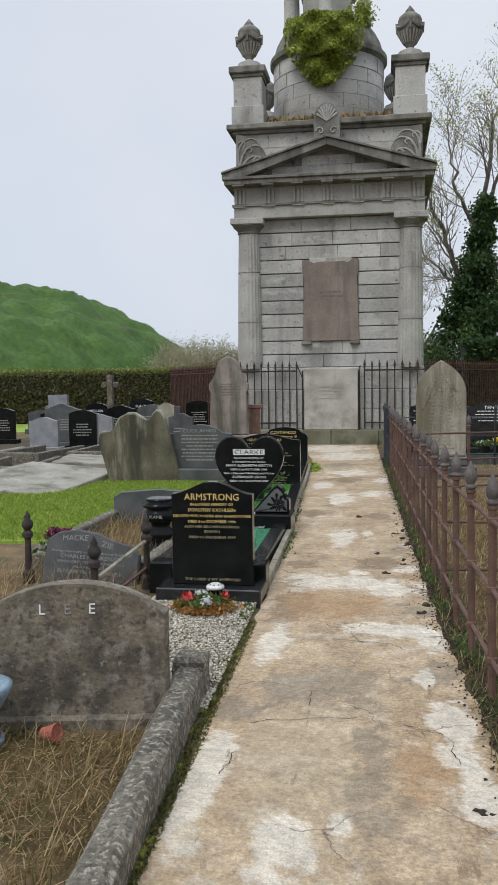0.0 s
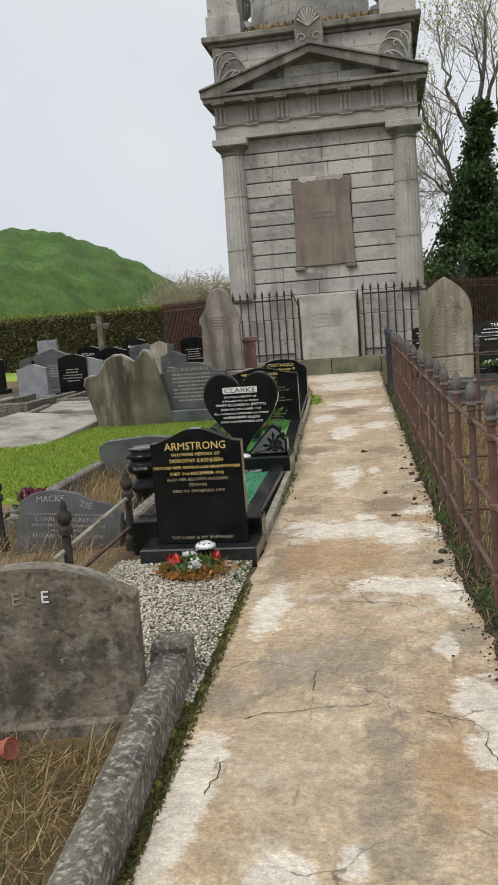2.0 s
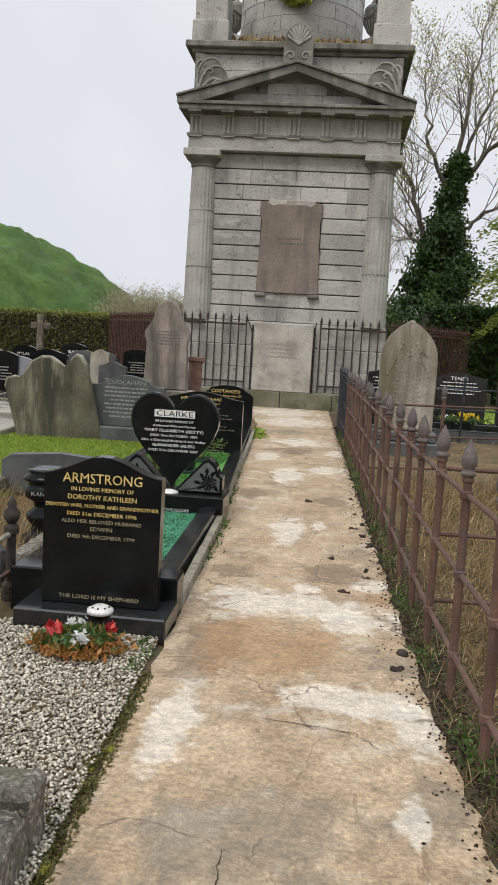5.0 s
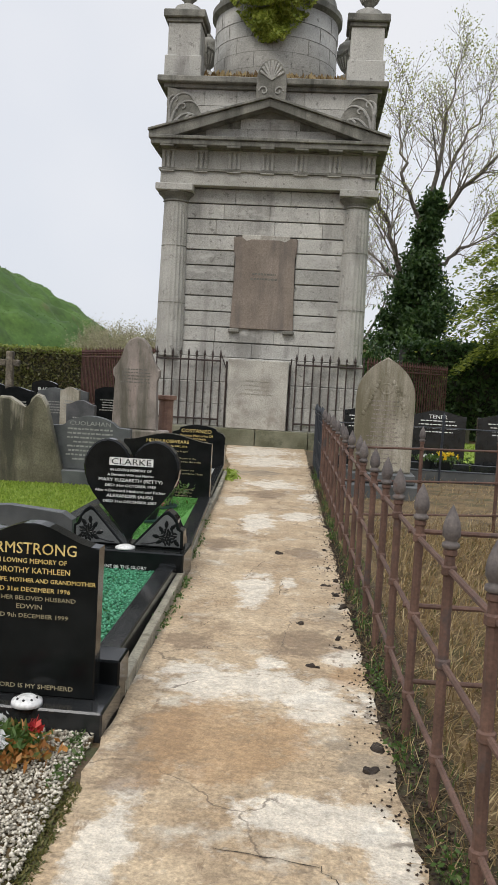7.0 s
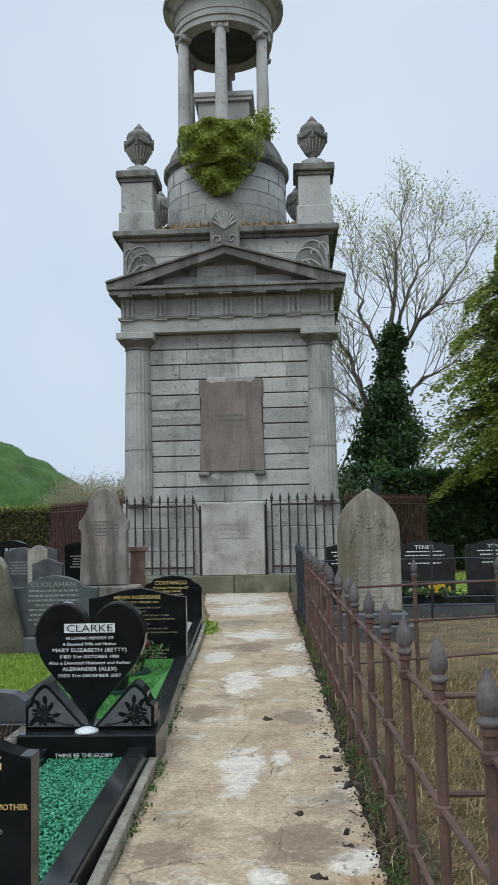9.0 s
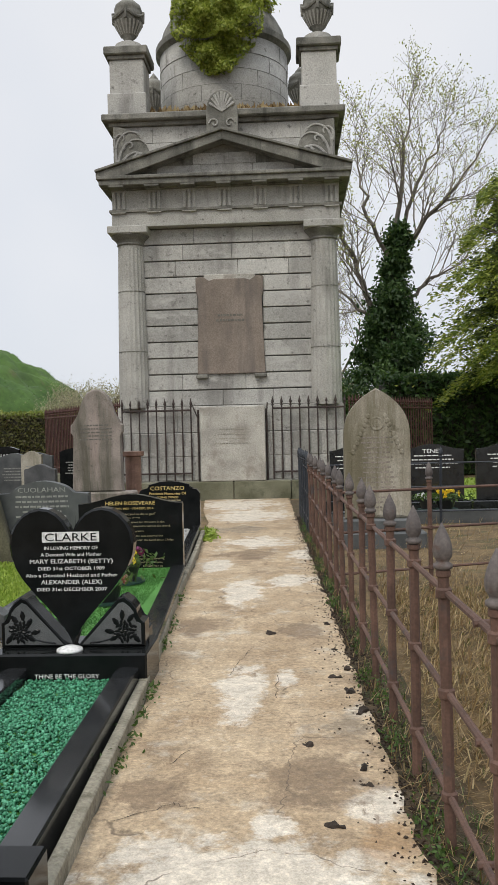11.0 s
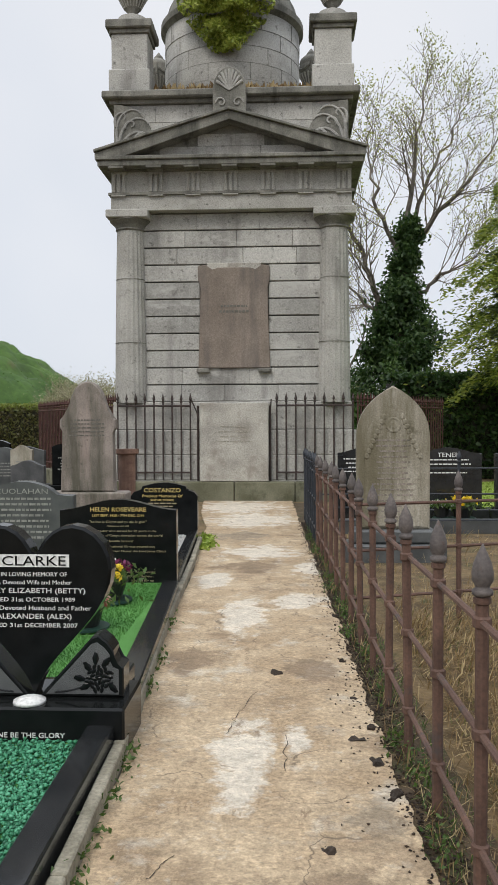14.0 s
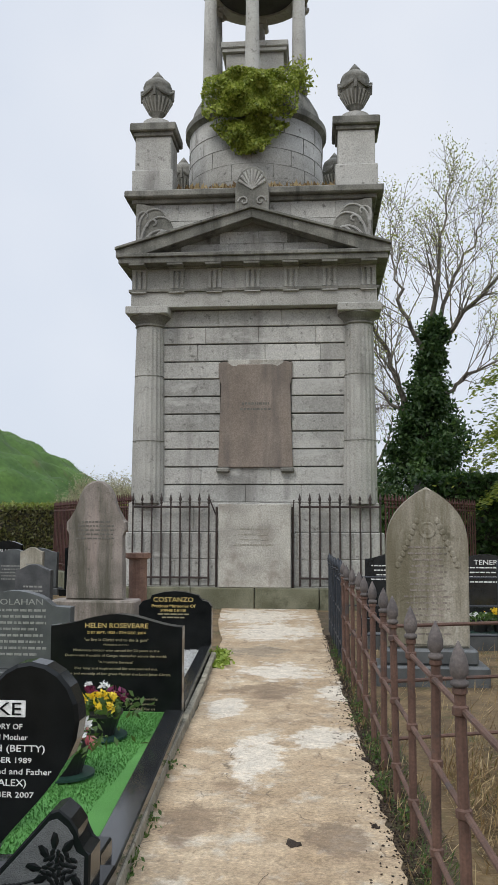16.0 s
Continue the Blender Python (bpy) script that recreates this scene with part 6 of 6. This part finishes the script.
def conifer(at, height, radius, label, seed, boughs):
    """Rising then drooping boughs, each a flat fan of sprays, yellower at the tips; shade within is painted darker."""
    r_ = np.random.RandomState(seed)
    t = thing("conifer", label, "conifer", at)
    part("trunk", lathe([(0.22, 0), (0.15, height * 0.5), (0.03, height * 0.95)], 10), M_BARK, t)
    tip_c, tip_d, in_c, in_d, limbs = [], [], [], [], []
    for i in range(boughs):
        f = (i + r_.rand()) / boughs
        z0 = height * (0.25 + 0.7 * f)
        a = i * 2.4 + r_.normal(0, 0.3)
        reach = (radius * (1 - f ** 1.7) + 0.35) * r_.uniform(0.6, 1.15)
        out = np.array((math.cos(a), math.sin(a), 0.0))
        side = np.array((-math.sin(a), math.cos(a), 0.0))
        limbs.append((Vector(out * 0.05) + Vector((0, 0, z0)), Vector(out * reach * 0.7) + Vector((0, 0, z0 + 0.2 * reach)), 0.05, 0.015))
        k = 1350
        s = r_.rand(k) ** 0.6
        w = r_.normal(0, 1, k) * reach * 0.17 * (0.25 + s)
        z = z0 + reach * (0.3 * s - 0.5 * s ** 2.6) - 0.35 * np.abs(w) + r_.normal(0, 0.07, k) - 0.1 * np.abs(r_.normal(size=k))
        c = out * (s * reach)[:, None] + side * w[:, None]
        c[:, 2] = z
        d = out * 0.9 + side * (w * 1.2 / reach)[:, None] + np.array((0, 0, -0.25))
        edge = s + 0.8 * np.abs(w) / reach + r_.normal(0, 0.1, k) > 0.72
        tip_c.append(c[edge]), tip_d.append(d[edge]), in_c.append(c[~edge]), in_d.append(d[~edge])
    tubes("branch", limbs, M_BARK, t, 5)["kind"] = "stuff"
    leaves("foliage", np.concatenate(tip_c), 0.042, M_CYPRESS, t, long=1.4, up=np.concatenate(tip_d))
    # inner sprays take a dimmer green that paints the shade between boughs
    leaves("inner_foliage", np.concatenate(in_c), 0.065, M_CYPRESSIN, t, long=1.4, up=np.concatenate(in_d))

conifer((7.4, 22, 0), 10.4, 2.95, "broad golden-green cypress with drooping sprays", 51, 92)
conifer((10.5, 20.5, 0), 10.5, 3.6, "large golden-green cypress beside another", 52, 80)


def bush(at, r, h, label, seed):
    rnd3 = random.Random(seed)
    t = thing("bush", label, "bush", at)
    segs, tips = [], []
    for i in range(16):
        grow((rnd3.gauss(0, r * 0.15), rnd3.gauss(0, 0.3), 0), (rnd3.gauss(0, 0.5), rnd3.gauss(0, 0.4), 1), h * 0.75, 0.06, 2, rnd3, segs, tips, 0.45)
    tubes("branch", [(a, b, max(c, 0.014), max(d, 0.012)) for a, b, c, d in segs], M_PALETWIG, t, 3)
    tp = np.array([tuple(v) for v in tips])
    r_ = np.random.RandomState(seed)
    leaves("bud_foliage", tp[r_.randint(0, len(tp), 7000)] + r_.normal(scale=0.24, size=(7000, 3)), 0.06, M_BUDPALE, t)

M_BUDPALE = leaf_mat("pale_spring_leaves", (0.24, 0.24, 0.12), (0.34, 0.33, 0.19), (0.44, 0.42, 0.27))
bush((-10.3, 52, 0), 1.8, 3.1, "pale leafless bush beyond the hedge", 61)
bush((-8.0, 54, 0), 1.6, 2.8, "pale leafless bush beyond the hedge", 62)
bush((-13.4, 58, 0), 0.9, 3.4, "thin leafless bush on the flank of the mound", 63)
bush((3.2, 45, 0), 2.0, 2.9, "pale leafless bush behind the mausoleum", 64)
bush((12.0, 40, 0), 2.2, 3.4, "pale leafless bush behind the hedge", 65)

# ---- loose gravel, dead grass, weeds, litter ----
def inside_gravel(n, r_):
    y = r_.uniform(1.5, 3.35, n)
    x = np.interp(r_.rand(n), (0, 1), (0, 1))
    lo, hi = np.interp(y, (1.5, 1.8, 3.35), (-0.25, -0.85, -0.8)), np.array([path_left(v) - 0.03 for v in y])
    return np.c_[lo + (hi - lo) * x, y, np.zeros(n)]

gr = thing("gravel_bed", "grey and white angular gravel before the headstone", "gravel", kind="structure")
part("bed", flat([(-0.85, 1.45), (0.06, 1.45), (0.03, 3.3), (-0.85, 3.3)], -0.06, 0.0), M_EARTH, gr)
p = inside_gravel(17000, rs)
p[:, 2] = rs.uniform(0.0, 0.018, len(p))
tagged(pebbles("gravel", p, 0.0085, M_GRAVEL, gr), kind="stuff")


M_MOSSBLADE = leaf_mat("mossy_blades", (0.065, 0.075, 0.016), (0.115, 0.115, 0.026), (0.17, 0.14, 0.045))


def stalks(name, n, x0, x1, y0, y1, length, label, seed, material=M_STRAW, lying=0.6, bend=0.6, wide=0.0018, slope=0.0):
    """Thin dry stalks, some upright and some lying."""
    r_ = np.random.RandomState(seed)
    verts, faces = [], []
    for i in range(n):
        b = np.array((r_.uniform(x0, x1), r_.uniform(y0, y1), 0.0))
        b[0] += slope * b[1]
        d = np.array((r_.normal(), r_.normal(), r_.uniform(0.05, 0.5) if r_.rand() < lying else r_.uniform(0.8, 2.5)))
        d /= np.linalg.norm(d)
        L = length * r_.uniform(0.4, 1.3)
        w = np.cross(d, (0.3, 0.2, 1))
        w = w / np.linalg.norm(w) * wide
        mid = b + d * L * 0.55
        tip = b + d * L * (1 - 0.1 * bend) - np.array((0, 0, 0.18 * bend * L * d[2]))
        tip[2] = max(tip[2], 0.004)
        k = len(verts)
        verts += [tuple(b - w), tuple(b + w), tuple(mid + w), tuple(mid - w), tuple(tip)]
        faces += [(k, k + 1, k + 2, k + 3), (k + 3, k + 2, k + 4)]
    ob = raw(name, verts, faces, material)
    tagged(ob, label, "grass", kind="stuff")

stalks("dead_grass", 3000, -1.6, -0.03, -1.2, 1.2, 0.16, "flattened dead grass on the foreground grave", 71)
stalks("green_grass", 9000, -1.6, -0.04, -1.2, 1.2, 0.05, "short mossy grass on the foreground grave", 77, M_MOSSBLADE, 0.35)
stalks("dead_grass", 2200, -1.9, -0.9, 3.9, 6.2, 0.26, "straw-coloured dead grass in the old plot", 72, lying=0.3)
stalks("dead_grass", 1500, -2.2, -0.85, 2.0, 4.0, 0.24, "dead stalks round the old posts", 73, lying=0.4)
stalks("dead_grass", 30000, 1.4, 6.0, -1.0, 9.0, 0.2, "dead brown grass in the fenced plots", 74)
stalks("dead_grass", 16000, 1.38, 3.6, 1.5, 8.2, 0.11, "matted brown dead grass in the fenced plots", 78, lying=0.75, wide=0.003)
stalks("green_grass", 5000, 1.4, 4.0, 1.5, 8.4, 0.06, "mossy green blades in the fenced plots", 79, M_MOSSBLADE, 0.4, wide=0.003)
stalks("dead_grass", 4500, -1.5, -0.1, -0.9, 1.15, 0.09, "matted dead grass on the foreground grave", 80, lying=0.9, wide=0.0024)
stalks("dead_grass", 2500, 1.3, 6.0, 9.0, 12.7, 0.16, "dead brown grass in the fenced plots", 75)
stalks("green_grass", 2600, 1.33, 1.52, -2.0, 12, 0.07, "green grass along the fence foot", 76, M_WEED, 0.35, slope=-0.035)
stalks("dead_grass", 3600, 1.31, 1.56, -2.0, 12, 0.1, "dead grass along the fence foot", 86, lying=0.6, slope=-0.035)


def weeds(n, xy, size, label, seed, material=M_WEED, spread=0.06, h=0.06):
    r_ = np.random.RandomState(seed)
    for x, y in xy:
        t = thing("weed", label, "weed", (x, y, 0), group="weeds along the path")
        leaves("foliage", np.c_[r_.normal(0, spread * 0.5, n), r_.normal(0, spread * 1.5, n), np.abs(r_.normal(0, h * 0.45, n)) + 0.004], size, material, t)

wr_ = random.Random(9)
weeds(60, [(path_left(y) - 0.0, y) for y in (4.75, 4.95, 5.3, 5.62, 5.7, 6.6, 7.1, 8.0)], 0.014, "small green weed at the path edge", 81)
weeds(120, [(path_left(11.6) + 0.08, 11.6), (path_left(12.2) + 0.04, 12.2)], 0.03, "tuft of green grass on the path edge", 82, M_BLADE, 0.09, 0.07)
weeds(90, [(fence_x(y) - 0.03 + wr_.uniform(-0.03, 0.05), y) for y in [0.6 + 0.55 * i + wr_.uniform(-0.2, 0.2) for i in range(24)]], 0.011, "low green weed at the fence foot", 83)
weeds(70, [(0.0, 2.95), (0.02, 3.1), (-0.03, 3.2)], 0.011, "creeping green weed between gravel and path", 84, spread=0.03, h=0.03)
stalks("moss", 9000, 0.05, 0.155, -2.0, 2.9, 0.022, "dark green and brown moss between kerb and path", 87, M_MOSSBLADE, 0.6, wide=0.003, slope=-0.02)
moss_strip = part("moss_strip", flat([(0.3, -6), (0.2, 0), (0.13, 1.4), (0.08, 3.2), (-0.02, 3.2), (-0.02, 1.75), (0.02, 1.4), (0.08, 0), (0.2, -6)], -0.06, -0.004), M_VERGE)
tagged(moss_strip, "dark mossy soil strip beside the concrete path", "soil", kind="structure")
mrnd = random.Random(31)
for k in range(46):
    y = mrnd.uniform(-0.6, 2.3)
    x, s = path_left(y) - mrnd.uniform(0.0, 0.07), mrnd.uniform(0.008, 0.022)
    t = thing("moss_cushion", "yellow-green moss cushion beside the kerb", "moss", (x, y, -0.004), group="moss along the path")
    bm = bmesh.new()
    bmesh.ops.create_icosphere(bm, subdivisions=3, radius=s, matrix=Matrix.Diagonal((0.9, 1.6, 0.6, 1)))
    part("cushion", roughen(bm, s * 0.45, 60, seed=k), M_MOSS, t)
rl = np.random.RandomState(90)
y = rl.uniform(-0.5, 14, 7000)
x = np.array([fence_x(v) for v in y]) - 0.03 - rl.normal(scale=0.05, size=7000)
lit = pebbles("leaf_litter", np.c_[x, y, rl.uniform(-0.004, 0.006, 7000)], 0.0075, M_LITTER)
tagged(lit, "dead leaves and earth along the fence", "leaf litter", kind="stuff")
for i, (x, y) in enumerate(((1.02, 4.6), (1.02, 4.76), (1.03, 5.72), (0.97, 5.96), (0.98, 7.16), (0.8, 5.01), (0.88, 4.28), (1.06, 5.4), (1.0, 6.5), (1.2, 0.75), (1.1, 3.2), (1.14, 3.4), (1.0, 8.3), (0.6, 6.9), (1.05, 6.1))):
    t = thing("earth_clod", "dark dried clump of moss and leaves on path", "clod", (x, y, 0), group="clods on the path")
    bm = bmesh.new()
    bmesh.ops.create_icosphere(bm, subdivisions=2, radius=0.02 + 0.003 * (i % 4), matrix=Matrix.Rotation(i, 4, "Z") @ Matrix.Diagonal((1.3, 0.8, 0.4, 1)))
    part("clump", roughen(bm, 0.03, 40, seed=i), M_EARTHDARK, t)
y = rl.uniform(1.5, 12, 260)
x = np.array([fence_x(v) for v in y]) - 0.1 - np.abs(rl.normal(scale=0.09, size=260))
crumb = pebbles("soil_crumb", np.c_[x, y, np.full(260, 0.002)], 0.0065, M_LITTER)
tagged(crumb, "scattered dark soil crumbs on the path", "soil", kind="stuff")
verge = part("verge", flat([(fence_x(y_) - 0.11, y_) for y_ in (-8, 1.2, 3.6, 17)] + [(fence_x(y_) + 0.16, y_) for y_ in (17, 3.6, 1.2, -8)], -0.06, -0.012), M_VERGE)
tagged(verge, "dark mossy soil strip under the fence", "soil", kind="structure")

# cracks in the path
cr_ = random.Random(4)
for pts in ([(0.52, 1.78), (0.53, 1.6)], [(0.3, 1.38), (0.36, 1.42), (0.75, 1.5)], [(0.57, 2.6), (0.9, 2.55), (0.98, 2.45)], [(0.28, 1.1), (0.25, 0.9)], [(0.3, 4.95), (0.24, 4.8)], [(0.5, 6.6), (0.42, 6.2), (0.4, 6.0)], [(0.66, 6.0), (0.66, 5.6)], [(0.1, 4.3), (0.3, 4.45), (0.42, 4.4)], [(0.95, 1.45), (1.12, 1.35), (1.15, 1.1)]):
    bm = bmesh.new()
    prev = None
    for (xa, ya), (xb, yb) in zip(pts, pts[1:]):
        for i in range(9):
            f = i / 8
            w = 0.0016 * (0.4 + cr_.random())
            px_, py_ = xa + (xb - xa) * f + cr_.gauss(0, 0.006), ya + (yb - ya) * f + cr_.gauss(0, 0.006)
            n_ = Vector((-(yb - ya), xb - xa, 0)).normalized() * w
            cur = (bm.verts.new((px_ + n_.x, py_ + n_.y, 0.0025)), bm.verts.new((px_ - n_.x, py_ - n_.y, 0.0025)))
            if prev:
                bm.faces.new((prev[0], prev[1], cur[1], cur[0]))
            prev = cur
    part("crack", bm, M_EARTHDARK, path)

# ---- wall blocks of the mausoleum front ----
brnd = random.Random(3)
course = (5.285 - 1.8) / 11
for k in range(11):
    z0, z1 = 1.8 + k * course, 1.8 + (k + 1) * course
    spans = [(-1.66, 1.66)]
    if z0 > 2.3 and z1 < 4.4:
        spans = [(-1.66, px - 0.63), (px + 0.64, 1.66)]
    for xa, xb in spans:
        x = xa
        while x < xb - 0.05:
            w = brnd.uniform(0.55, 1.25)
            e = xb if x + w > xb - 0.35 else x + w
            d = brnd.uniform(0, 0.006)
            part("stone_block", box(x + 0.002, e - 0.002, -0.005 - d, 0.1, z0 + 0.012, z1 - 0.012, 0.008), M_BLOCK, tomb)
            x = e
for z0, z1 in ((6.22, 6.58), (6.58, 6.91), (6.91, 7.236)):
    x = -2.13
    while x < 2.1:
        e = min(2.13, x + brnd.uniform(0.5, 1.0))
        e = 2.13 if e > 1.8 else e
        part("stone_block", box(x + 0.002, e - 0.002, -0.128 - brnd.uniform(0, 0.006), -0.05, z0 + 0.005, z1 - 0.005, 0.006), M_BLOCK, tomb)
        x = e
for z0, z1, xs in ((6.21, 6.44, (-1.3, -0.45, 0.55, 1.35)), (6.445, 6.66, (-0.6, 0.1, 0.62))):
    for xa, xb in zip(xs, xs[1:]):
        part("stone_block", box(xa + 0.003, xb - 0.003, -0.21, -0.15, z0, z1, 0.005), M_BLOCK, tomb)
for z0, z1, yf in ((0.36, 0.82, -0.2), (0.82, 1.275, -0.2), (1.285, 1.795, -0.13)):
    x = -2.2
    while x < 2.15:
        e = x + brnd.uniform(0.7, 1.2)
        e = 2.2 if e > 1.9 else e
        part("stone_block", box(x + 0.003, e - 0.003, yf - 0.012, yf + 0.06, z0 + 0.005, z1 - 0.005, 0.008), M_BLOCK, tomb)
        x = e
